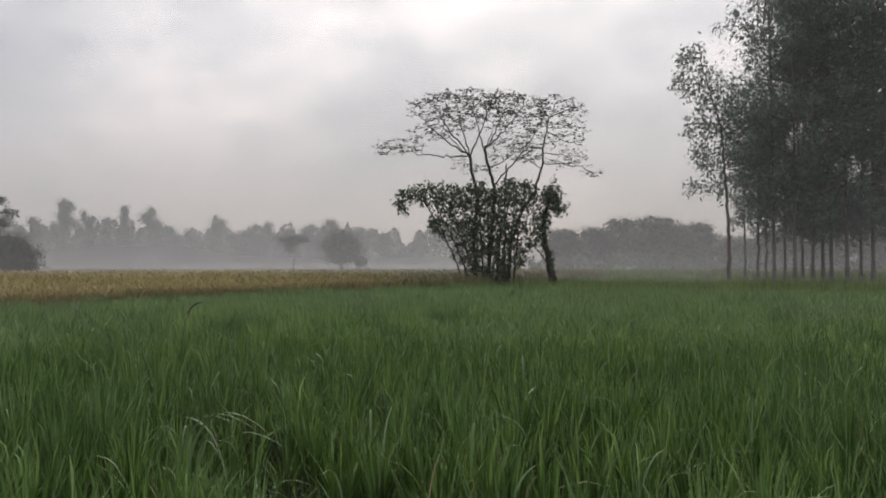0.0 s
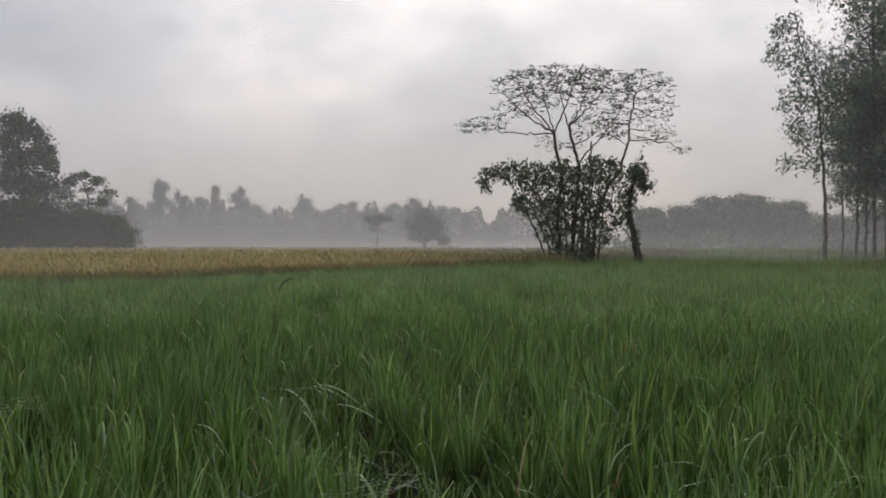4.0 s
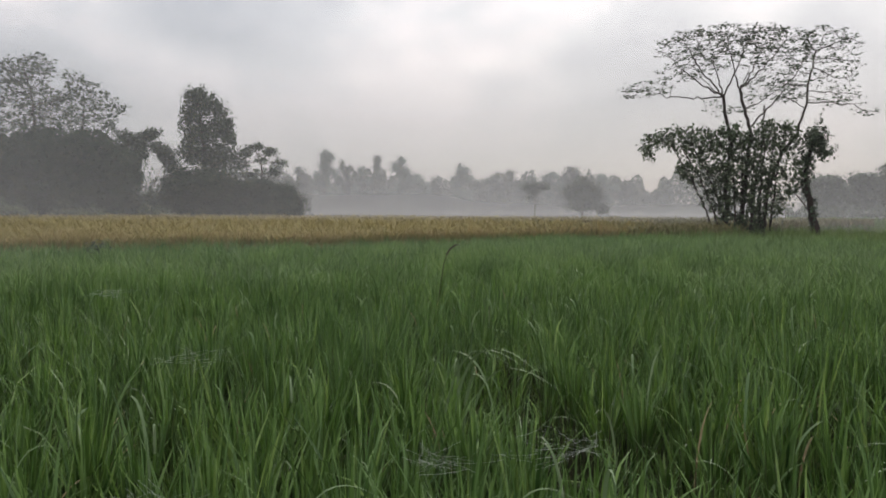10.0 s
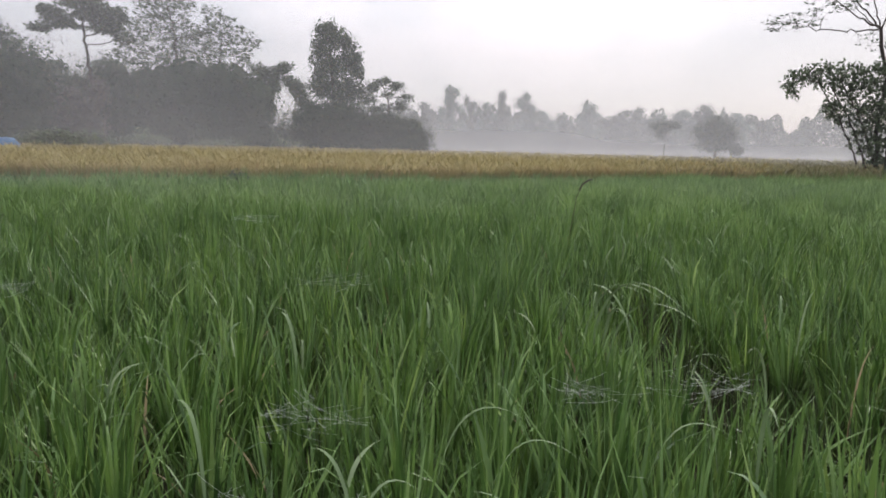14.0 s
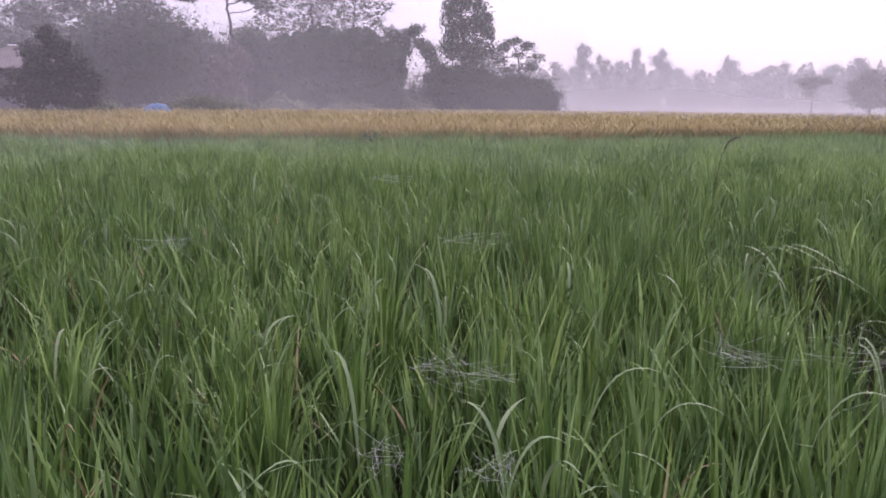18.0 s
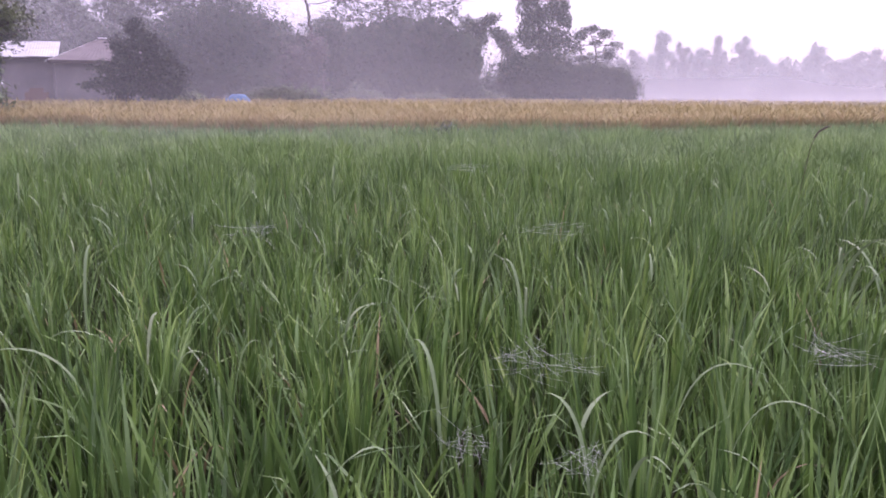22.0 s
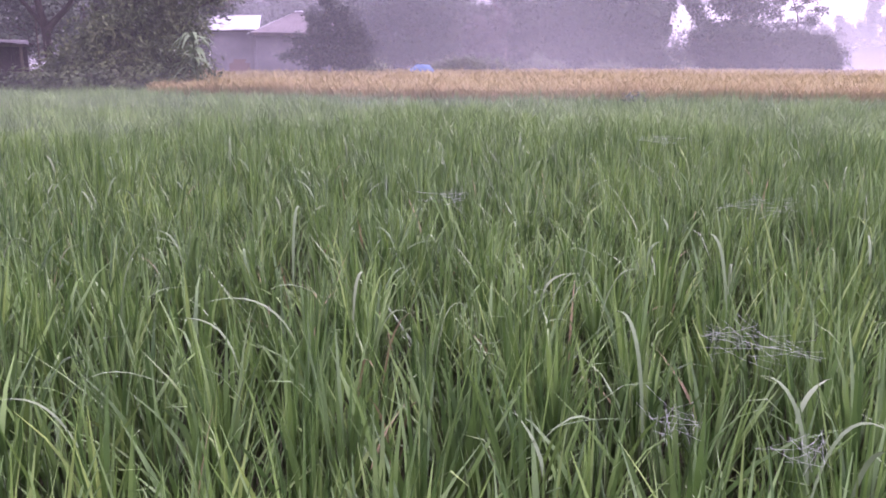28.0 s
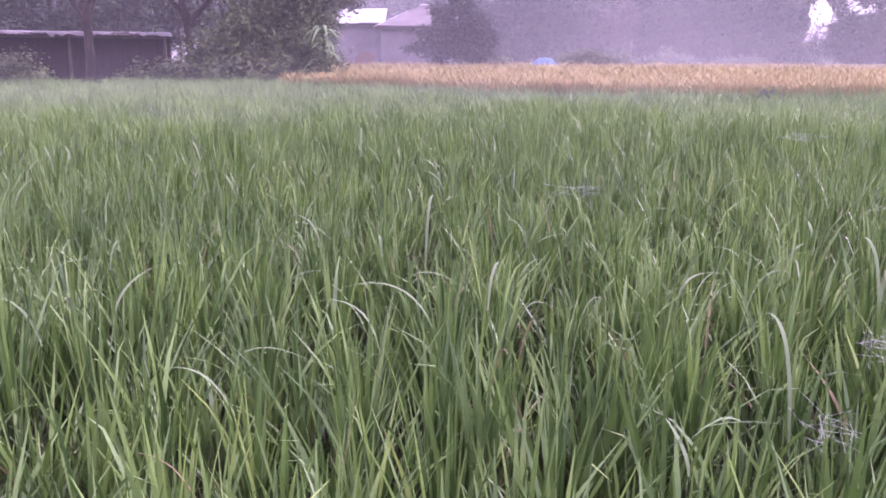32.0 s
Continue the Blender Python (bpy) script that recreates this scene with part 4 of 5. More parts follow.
def grove():
    grove_branching("tall_tree", 32.3, 72, "tall columnar leafy tree rising out of the bushes", [([(32.4, 0, 0), (32.3, 0, 4), (32.5, 0, 8), (32.8, 0, 10.6)], 0.26, 0.06)],
                    [(32.8, 0, 10.5, 1.1, 1.2, 0.8, 60), (33.2, 0, 9.1, 1.0, 1.1, 1.2, 60), (31.9, 0, 9.6, 1.2, 1.2, 0.9, 60), (31.2, 0, 8.2, 1.1, 1.1, 0.9, 60), (32.5, 0, 7.6, 1.7, 1.4, 1.2, 100), (30.8, 0, 7.2, 0.9, 0.9, 0.7, 36), (33.1, 0, 6.0, 1.3, 1.3, 1.2, 70), (31.6, 0, 5.6, 2.1, 1.6, 1.3, 120)],
                    301, M_BARK_DARK, M_LEAF_TREE, step=0.36, kill=0.38, clear=0.3, twig=0.014, thick=0.08, leaves=16, spread=(0.19, 0.19, 0.34), size=0.26, flat=0.8, slim=0.48, hang=0.8, leafy=4.0, inner=3)
    grove_tree("bushy_tree", 32.2, 70, "low dense bushy tree at the field's edge", [([(32.2, 0, 0), (32.2, 0, 2.0), (32.4, 0, 3.6)], 0.2, 0.06)],
               [(32.0, 0, 3.0, 3.0, 2.0, 1.9, 2.2), (33.8, 0, 2.8, 1.9, 1.8, 1.8, 1.4), (30.8, 0, 2.2, 1.7, 1.5, 1.5, 1.2), (32.4, 0, 1.4, 3.4, 1.8, 1.2, 1.6)],
               320, 8, (0.34, 0.34, 0.28), 0.22, 302, M_LEAF_BAMBOO, twig_every=7, inner=420, flat=0.8, slim=0.5, hang=0.2, clear=0.2)
    grove_branching("pine_like_tree", 28.75, 71, "small tree with its leaves in separate rounded pads", [([(28.75, 0, 0), (28.7, 0, 3.0), (28.6, 0, 4.6), (28.9, 0, 5.6)], 0.14, 0.05)],
                    [(28.95, 0, 6.45, 0.55, 0.6, 0.32, 26), (29.75, 0, 5.8, 0.5, 0.5, 0.32, 20), (28.05, 0, 5.95, 0.55, 0.5, 0.34, 24), (27.5, 0, 5.1, 0.5, 0.5, 0.34, 20), (28.7, 0, 5.35, 0.5, 0.5, 0.3, 16), (29.9, 0, 4.8, 0.5, 0.5, 0.34, 18), (27.75, 0, 4.3, 0.6, 0.5, 0.32, 18), (29.3, 0, 4.2, 0.6, 0.6, 0.34, 18)],
                    303, M_BARK_DARK, M_LEAF_TREE, step=0.22, kill=0.2, clear=0.5, twig=0.012, thick=0.06, leaves=15, spread=(0.20, 0.20, 0.14), size=0.24, flat=0.4, slim=0.5, leafy=4.0)
    grove_tree("round_bush", 28.2, 70, "large rounded dark bush at the end of the grove", [([(28.4, 0, 0), (28.3, 0, 1.4), (28.5, 0, 2.8)], 0.15, 0.05)],
               [(28.9, 0, 2.6, 2.2, 1.7, 1.3, 1.4), (27.4, 0, 2.2, 1.7, 1.6, 1.3, 1.2), (26.7, 0, 1.5, 1.1, 1.3, 1.1, 0.8), (29.2, 0, 1.4, 2.4, 1.6, 1.2, 1.4), (27.8, 0, 1.2, 2.2, 1.6, 1.0, 1.2)],
               330, 11, (0.28, 0.28, 0.24), 0.19, 304, M_LEAF_BAMBOO, twig_every=7, inner=330, category="bush", flat=0.8, slim=0.5, clear=0.2)
    grove_tree("small_tree", 35.0, 74, "small misty tree beside a gap in the grove", [([(34.9, 0, 0), (35.0, 0, 2.6), (34.8, 0, 5.0)], 0.12, 0.03)],
               [(34.7, 0, 5.7, 0.9, 1.0, 0.8, 0.9), (35.2, 0, 6.3, 0.8, 0.8, 0.6, 0.6), (34.4, 0, 4.7, 0.7, 0.8, 0.7, 0.7), (35.3, 0, 2.0, 1.9, 1.4, 1.4, 1.6), (36.0, 0, 1.6, 1.2, 1.2, 1.2, 1.0)],
               80, 9, (0.22, 0.22, 0.18), 0.20, 305, M_LEAF_TREE, inner=90, flat=0.7, slim=0.45, clear=0.3)
    grove_tree("bamboo_clump", 41.6, 62, "broad dense bamboo clump forming a dark mound", [([(a, 0.3, 0), (a + (a - 41.6) * 0.12, 0.2, 3.0), (a + (a - 41.6) * 0.3, 0, 5.4)], 0.07, 0.03) for a in (38.5, 39.5, 40.4, 41.3, 42.0, 43.0, 44.2, 45.2)],
               [(37.6, 0, 3.6, 1.9, 2.0, 2.4, 1.3), (39.4, 0, 4.5, 2.5, 2.2, 2.5, 1.9), (42.0, 0, 4.7, 2.7, 2.4, 2.5, 2.1), (44.2, 0, 4.0, 2.5, 2.2, 2.3, 1.7), (46.2, 0, 3.9, 2.2, 2.0, 2.3, 1.5), (48.2, 0.4, 3.6, 1.8, 1.6, 2.1, 1.1),
                (41.0, -0.8, 1.8, 5.0, 1.6, 1.6, 2.4), (45.0, -0.6, 1.6, 3.2, 1.6, 1.4, 1.5), (38.2, -0.6, 1.6, 2.4, 1.6, 1.4, 1.2)],
               340, 9, (0.42, 0.42, 0.36), 0.25, 306, M_LEAF_BAMBOO, twig_every=7, inner=620, category="bamboo", flat=0.8, slim=0.36, hang=0.5, limb_radius=0.03, clear=0.1)
    grove_branching("sparse_tree", 41.5, 65, "tall sparse tree with separate large leaves over the bamboo", [([(42.4, 0, 0), (42.3, 0, 4), (42.6, 0, 9.6)], 0.2, 0.06), ([(40.2, 0, 0), (39.9, 0, 4), (39.6, 0, 8.6)], 0.15, 0.05)],
                    [(43.6, 0, 10.7, 1.5, 1.6, 1.1, 130), (42.4, 0, 11.0, 1.2, 1.5, 1.0, 100), (42.6, 0, 9.0, 2.4, 1.6, 1.3, 240), (44.9, 0, 8.8, 1.5, 1.4, 1.1, 110), (40.1, 0, 10.0, 1.3, 1.3, 1.1, 80), (39.2, 0, 8.9, 1.4, 1.2, 1.0, 80), (41.0, 0, 7.9, 2.8, 1.4, 1.0, 190), (37.9, 0, 8.6, 0.9, 0.9, 0.7, 34), (44.4, 0, 7.2, 2.2, 1.4, 0.9, 140), (38.6, 0, 7.4, 1.2, 1.2, 0.8, 60)],
                    307, M_BARK_DARK, M_LEAF_TREE, step=0.34, kill=0.3, clear=0.62, twig=0.009, thick=0.06, leaves=6, spread=(0.24, 0.24, 0.10), size=0.30, flat=0.25, slim=0.42, hang=0.12, leafy=3.0)
    grove_branching("slender_tree", 36.6, 66, "slender tree with drooping sprays of leaves", [([(37.4, 0, 0), (37.2, 0, 3), (36.9, 0, 5.2), (36.4, 0, 6.1)], 0.11, 0.04)],
                    [(37.0, 0, 6.5, 0.9, 0.9, 0.5, 34), (35.6, 0, 6.8, 0.8, 0.7, 0.5, 30), (36.2, 0, 6.1, 0.8, 0.7, 0.6, 30), (36.3, 0, 5.3, 0.8, 0.7, 0.5, 24), (37.4, 0, 5.4, 0.9, 0.9, 0.8, 36), (36.9, 0, 4.2, 0.7, 0.7, 0.5, 20)],
                    308, M_BARK_DARK, M_LEAF_TREE, step=0.26, kill=0.26, clear=0.5, twig=0.011, thick=0.05, leaves=10, spread=(0.20, 0.20, 0.12), size=0.28, flat=0.35, slim=0.42, hang=0.25, leafy=4.0, inner=3)
    grove_branching("umbrella_shade_tree", 47.7, 60, "tall tree with a bare trunk and flat layered crown", [([(47.5, 0, 0), (47.4, 0, 4), (47.7, 0, 6.6), (47.9, 0, 8.4)], 0.18, 0.08)],
                    [(47.9, 0, 9.9, 1.5, 1.3, 0.65, 110), (49.7, 0, 9.2, 1.0, 1.0, 0.5, 56), (46.2, 0, 9.2, 1.2, 1.0, 0.6, 70), (49.1, 0, 8.5, 1.2, 1.0, 0.4, 56), (46.6, 0, 8.4, 1.2, 0.9, 0.5, 60), (50.4, 0, 8.1, 0.9, 0.8, 0.26, 28), (47.6, 0, 9.1, 1.4, 1.1, 0.35, 46), (45.5, 0, 7.7, 0.8, 0.8, 0.35, 24)],
                    309, M_BARK_DARK, M_LEAF_TREE, step=0.3, kill=0.28, clear=0.72, twig=0.012, thick=0.08, leaves=12, spread=(0.22, 0.22, 0.09), size=0.25, flat=0.4, slim=0.48, leafy=4.0, inner=3)
    grove_tree("russet_bush", 49.0, 59, "rounded bush with dull reddish-brown leaves", [([(49.0, 0, 0), (49.0, 0, 1.6), (48.8, 0, 3.0)], 0.12, 0.05)],
               [(49.0, 0, 3.1, 1.7, 1.5, 1.5, 1.4), (48.0, 0, 2.3, 1.3, 1.3, 1.3, 1.0), (50.2, 0, 2.4, 1.3, 1.3, 1.3, 1.0), (49.0, 0, 1.3, 2.4, 1.5, 1.1, 1.3), (47.2, 0, 4.0, 0.5, 0.6, 1.0, 0.5)],
               290, 11, (0.3, 0.3, 0.26), 0.18, 310, M_LEAF_RED, twig_every=7, inner=330, category="bush", flat=0.8, slim=0.5, clear=0.2)
    grove_tree("broad_tree", 53.6, 57, "broad dense shade tree with a ragged top", [([(53.6, 0, 0), (53.6, 0, 2.4), (53.4, 0, 5.0)], 0.3, 0.08), ([(55.4, 0.3, 0), (55.5, 0.3, 3), (56.0, 0.3, 6)], 0.2, 0.05)],
               [(51.2, 0, 4.4, 2.0, 1.9, 2.2, 1.4), (53.2, 0, 5.0, 2.4, 2.1, 2.3, 1.8), (55.6, 0, 4.6, 2.3, 2.1, 2.2, 1.6), (52.0, -0.4, 2.2, 2.4, 1.7, 1.6, 1.4), (54.8, -0.4, 2.2, 2.6, 1.7, 1.6, 1.4), (57.3, 0, 3.4, 1.6, 1.6, 1.8, 1.0)],
               400, 8, (0.36, 0.36, 0.32), 0.23, 311, M_LEAF_BAMBOO, twig_every=7, inner=560, flat=0.8, slim=0.45, hang=0.2, clear=0.2)
    grove_branching("sparse_tree", 54.8, 61, "thin-crowned tree showing through above the shade tree", [([(54.8, 0, 0), (54.8, 0, 4), (54.9, 0, 7.4)], 0.17, 0.06)],
                    [(53.6, 0, 8.0, 1.6, 1.5, 1.1, 80), (55.4, 0, 8.6, 1.6, 1.5, 1.2, 90), (57.0, 0, 7.6, 1.5, 1.4, 1.2, 80), (52.4, 0, 7.2, 1.3, 1.2, 0.9, 60), (55.0, 0, 6.9, 2.4, 1.4, 0.9, 90), (58.3, 0, 8.4, 1.3, 1.2, 1.0, 60), (58.6, 0, 6.4, 1.4, 1.2, 0.9, 60)],
                    312, M_BARK_DARK, M_LEAF_TREE, step=0.36, kill=0.36, clear=0.5, twig=0.011, thick=0.07, leaves=8, spread=(0.26, 0.26, 0.16), size=0.30, flat=0.4, slim=0.42, hang=0.15, leafy=4.0, inner=2)
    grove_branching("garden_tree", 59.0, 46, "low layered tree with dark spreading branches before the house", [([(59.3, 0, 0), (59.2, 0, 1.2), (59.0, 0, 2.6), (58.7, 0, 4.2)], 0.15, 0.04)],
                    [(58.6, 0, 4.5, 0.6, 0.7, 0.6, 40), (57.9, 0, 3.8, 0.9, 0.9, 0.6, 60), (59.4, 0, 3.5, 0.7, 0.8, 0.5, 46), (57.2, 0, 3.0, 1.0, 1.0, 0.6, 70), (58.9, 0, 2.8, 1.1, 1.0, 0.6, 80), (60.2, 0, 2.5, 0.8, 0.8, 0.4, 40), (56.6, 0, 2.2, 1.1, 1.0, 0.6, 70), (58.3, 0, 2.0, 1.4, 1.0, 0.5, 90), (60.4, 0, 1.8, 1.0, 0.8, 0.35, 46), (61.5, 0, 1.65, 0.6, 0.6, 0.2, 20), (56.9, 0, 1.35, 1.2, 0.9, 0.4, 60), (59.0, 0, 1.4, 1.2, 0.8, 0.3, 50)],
                    313, M_BARK_DARK, M_LEAF_SHADED, step=0.24, kill=0.24, clear=0.25, twig=0.009, thick=0.06, leaves=13, spread=(0.2, 0.2, 0.12), size=0.19, flat=0.5, slim=0.48, hang=0.3, leafy=4.0, inner=3)
    for az, d, z, label, mat, seed in ((49.6, 54, 1.35, "pale low bush at the edge of the yard", M_LEAF_SHRUB, 320), (51.0, 55, 1.2, "pale low bush beside the tarpaulin", M_LEAF_SHRUB, 321),
                                       (44.2, 56, 1.3, "low green bush under the bamboo", M_LEAF_SHRUB, 322), (56.3, 48, 1.1, "low weedy bush near the garden tree", M_LEAF_SHRUB, 323),
                                       (47.6, 55, 1.2, "greyish low bush by a post", M_LEAF_SHRUB, 324), (40.0, 58, 1.0, "low brush along the field", M_LEAF_SHRUB, 325), (36.0, 64, 1.1, "low brush along the field", M_LEAF_SHRUB, 326)):
        grove_tree("low_bush", az, d, label, [([(az, 0, 0), (az, 0, 0.5), (az, 0, z)], 0.05, 0.02)],
                   [(az, 0, z, 1.2, 0.9, 0.5, 1.0), (az + 1.0, 0, z * 0.8, 0.9, 0.8, 0.5, 0.8), (az - 0.9, 0, z * 0.75, 0.8, 0.8, 0.5, 0.7), (az, 0, z * 0.5, 1.5, 0.9, 0.5, 0.9)],
                   60, 9, (0.16, 0.16, 0.12), 0.17, seed, mat, category="bush", clear=0.2)
    for az, d, h, w, seed in ((62.5, 66, 8.0, 3.2, 331), (66.0, 63, 9.5, 3.4, 332), (70.5, 60, 9.0, 3.2, 333), (75.0, 58, 9.0, 3.0, 334), (80.0, 52, 8.0, 3.0, 335), (85.0, 56, 9.0, 3.4, 336), (90.0, 50, 8.5, 3.2, 337), (59.5, 68, 8.5, 3.0, 338), (46.5, 72, 7.5, 3.0, 339), (50.0, 70, 7.0, 3.0, 340)):
        k = 57.3 / d
        grove_tree("village_tree", az, d, "large leafy tree standing behind the houses in the mist", [([(az, 0, 0), (az, 0, h * 0.4), (az + 0.3, 0, h * 0.85)], 0.22, 0.06)],
                   [(az, 0, h * 0.85, w * 0.6, w * 0.6, h * 0.16, 1.2), (az + 0.5 * w * k, 0, h * 0.62, w * 0.55, w * 0.6, h * 0.16, 1.1), (az - 0.5 * w * k, 0, h * 0.66, w * 0.55, w * 0.6, h * 0.16, 1.1),
                    (az, 0, h * 0.55, w * 0.8, w * 0.7, h * 0.18, 1.5), (az + 0.4 * w * k, 0, h * 0.32, w * 0.6, w * 0.6, h * 0.18, 1.1), (az - 0.45 * w * k, 0, h * 0.34, w * 0.6, w * 0.6, h * 0.18, 1.1)],
                   110, 10, (0.38, 0.38, 0.3), 0.28, seed, M_LEAF_TREE, group="village trees", twig_every=6, inner=150, flat=0.7, slim=0.45, hang=0.2, clear=0.3)


grove()


# ---- the far edge of the fields ----
def far_trees():
    data = [(26.1, 8.6, 1.6), (24.5, 11.4, 2.3), (23.15, 10.3, 1.8), (22.1, 9.2, 2.0), (20.9, 11.8, 1.4), (19.4, 10.9, 2.1), (16.85, 7.0, 1.6), (15.0, 9.3, 2.5), (12.1, 8.4, 3.0), (8.9, 8.2, 2.5),
            (7.6, 9.1, 2.5), (5.5, 7.6, 2.5), (4.0, 7.0, 2.0), (1.4, 6.4, 1.0), (-1.2, 5.2, 2.4), (18.0, 7.2, 2.0), (13.5, 7.2, 2.2), (10.5, 7.6, 2.2), (27.6, 9.0, 2.2)]
    rng = np.random.RandomState(40)
    for i, (az, h, w) in enumerate(data):
        d = 165 + rng.uniform(-8, 12)
        w = w * 1.35
        k = 57.3 / d
        blobs, low_end = [], rng.uniform(0.30, 0.5) * h
        for j in range(13):
            u = ((j + rng.uniform(0, 0.8)) / 13) ** 1.25
            side = math.sin(math.pi * (0.18 + 0.72 * u)) * w * 0.62
            blobs.append((az + rng.uniform(-1, 1) * side * k, 0, low_end + (h - low_end - 0.3) * u, w * rng.uniform(0.20, 0.38), w * 0.4, h * rng.uniform(0.06, 0.11), 1.0))
        blobs.append((az, 0, h * 0.34, w * 1.0, w * 0.6, h * 0.26, 1.8))
        grove_tree("far_tree", az, d, "grey-green tree far off across the misty fields", [([(az, 0, 0), (az, 0, h * 0.5), (az + rng.uniform(-0.1, 0.1), 0, h * 0.92)], 0.16, 0.05)],
                   blobs, 34, 8, (0.40, 0.40, 0.34), 0.40, 400 + i, M_LEAF_EUC if i % 2 else M_LEAF_TREE, group="far tree line", inner=16, twig_every=6, forks=2, flat=0.8, slim=0.5, hang=0.3, clear=0.35)
    grove_tree("far_umbrella_tree", 10.1, 122, "lone umbrella-shaped tree in the mist", [([(10.1, 0, 0), (10.05, 0, 2.4), (10.1, 0, 4.2)], 0.08, 0.05)],
               [(10.1, 0, 4.75, 1.3, 1.2, 0.5, 1.2), (10.75, 0, 4.4, 1.0, 0.9, 0.5, 0.9), (9.45, 0, 4.5, 1.0, 0.9, 0.5, 0.9), (10.2, 0, 3.8, 1.1, 0.8, 0.5, 0.6), (10.3, 0, 2.9, 0.6, 0.6, 0.6, 0.3)], 60, 7, (0.25, 0.25, 0.15), 0.36, 431, M_LEAF_TREE, flat=0.5, slim=0.5, clear=0.4)
    grove_tree("far_bush_tree", 6.85, 122, "round dense tree standing out in the misty field", [([(6.85, 0, 0), (6.85, 0, 2.0), (6.8, 0, 4.5)], 0.2, 0.06)],
               [(6.9, 0, 4.8, 1.9, 1.7, 1.3, 1.3), (7.6, 0, 3.6, 1.6, 1.5, 1.3, 1.1), (6.1, 0, 3.5, 1.6, 1.5, 1.4, 1.1), (6.85, 0, 2.2, 2.5, 1.7, 1.6, 1.6), (5.6, 0, 1.4, 1.2, 1.2, 0.9, 0.6)],
               110, 9, (0.32, 0.32, 0.28), 0.3, 432, M_LEAF_TREE, inner=150, flat=0.8, slim=0.5, clear=0.2)
    for i, (az, h, w) in enumerate([(-8.4, 5.6, 2.4), (-10.6, 6.0, 2.8), (-12.4, 7.4, 3.2), (-14.4, 7.3, 3.2), (-15.8, 6.3, 2.6), (-17.3, 6.5, 2.0), (-19.5, 4.6, 3.0), (-22, 5.5, 3.2), (-25, 5.0, 3.2), (-28, 5.5, 3.2)]):
        k = 57.3 / 110
        grove_tree("field_tree", az, 110 + (i % 3) * 3, "bushy tree in a dark misty row beyond the rice", [([(az, 0, 0), (az, 0, h * 0.4), (az, 0, h * 0.85)], 0.2, 0.06)],
                   [(az, 0, h - 0.36 * w, w * 0.9, w * 0.8, w * 0.36, 1.6), (az + 0.45 * w * k, 0, h * 0.58, w * 0.85, w * 0.7, h * 0.24, 1.4), (az - 0.45 * w * k, 0, h * 0.62, w * 0.85, w * 0.7, h * 0.24, 1.4), (az, 0, h * 0.3, w, w * 0.7, h * 0.26, 1.5)],
                   90, 9, (0.34, 0.34, 0.28), 0.30, 450 + i, M_LEAF_TREE, inner=190, twig_every=6, forks=2, group="trees beyond the rice", flat=0.8, slim=0.5, clear=0.2)
    # scrub that joins the far trees
    for name, az0, az1, d, h, n, seed, label in (("far_scrub", -3, 31, 172, 6.9, 24000, 61, "low grey scrub between the far trees"), ("near_scrub", -33, -6, 104, 1.5, 9000, 62, "low dark hedge beyond the rice"),
                                                 ("far_woods", -32, 30, 235, 7.0, 11000, 63, "pale woods fading into the mist")):
        r = np.random.RandomState(seed)
        a = r.uniform(az0, az1, n)
        rag = 1 + 0.28 * smooth_noise(a, a * 0, 0.8, seed) + 0.22 * smooth_noise(a, a * 0 + 5, 0.25, seed + 1)
        z = h * rag * r.uniform(0, 1, n) ** 0.8 + 0.3
        dd = d + r.normal(0, 2.5, n)
        pts = np.stack([-np.sin(np.radians(a)) * dd, np.cos(np.radians(a)) * dd, z], -1)
        ob = part(name, *leaves_at(r, pts, 0.45 * d / 120, 0.8, 0.55), M_LEAF_TREE, None)
        tagged(ob, label, "scrub", "", "stuff")


far_trees()


# ---- boxes and sheets ----
def box(x0, y0, z0, x1, y1, z1, bevel=0.0):
    bm = bmesh.new()
    bmesh.ops.create_cube(bm, size=1.0, matrix=Matrix.Translation(((x0 + x1) / 2, (y0 + y1) / 2, (z0 + z1) / 2)) @ Matrix.Diagonal((x1 - x0, y1 - y0, z1 - z0, 1)))
    if bevel:
        bmesh.ops.bevel(bm, geom=bm.edges[:], offset=bevel, segments=1, affect="EDGES")
    return bm


def sheet(corners, along, ridge, thick=0.03):
    """A corrugated sheet between four corners: low left, low right, high right, high left; waves run up the slope."""
    a, b, c, d = [np.array(p, float) for p in corners]
    n = np.cross(b - a, d - a)
    n /= np.linalg.norm(n)
    s = np.linspace(0, 1, along * 4 + 1)
    wave = ridge * np.sin(s * along * 2 * np.pi)
    rows = []
    for off in (0, -thick):
        for t in (0, 0.5, 1):
            line = (a * (1 - s)[:, None] + b * s[:, None]) * (1 - t) + (d * (1 - s)[:, None] + c * s[:, None]) * t
            rows.append(line + n * (wave + off)[:, None])
    v = np.concatenate(rows)
    m = len(s)
    f = []
    for base in (0, 3 * m):
        for r in range(2):
            for i in range(m - 1):
                p = base + r * m + i
                f.append([p, p + 1, p + m + 1, p + m])
    for i in range(m - 1):
        f.append([i, i + 1, 3 * m + i + 1, 3 * m + i])
        f.append([2 * m + i, 2 * m + i + 1, 5 * m + i + 1, 5 * m + i])
    return v, f


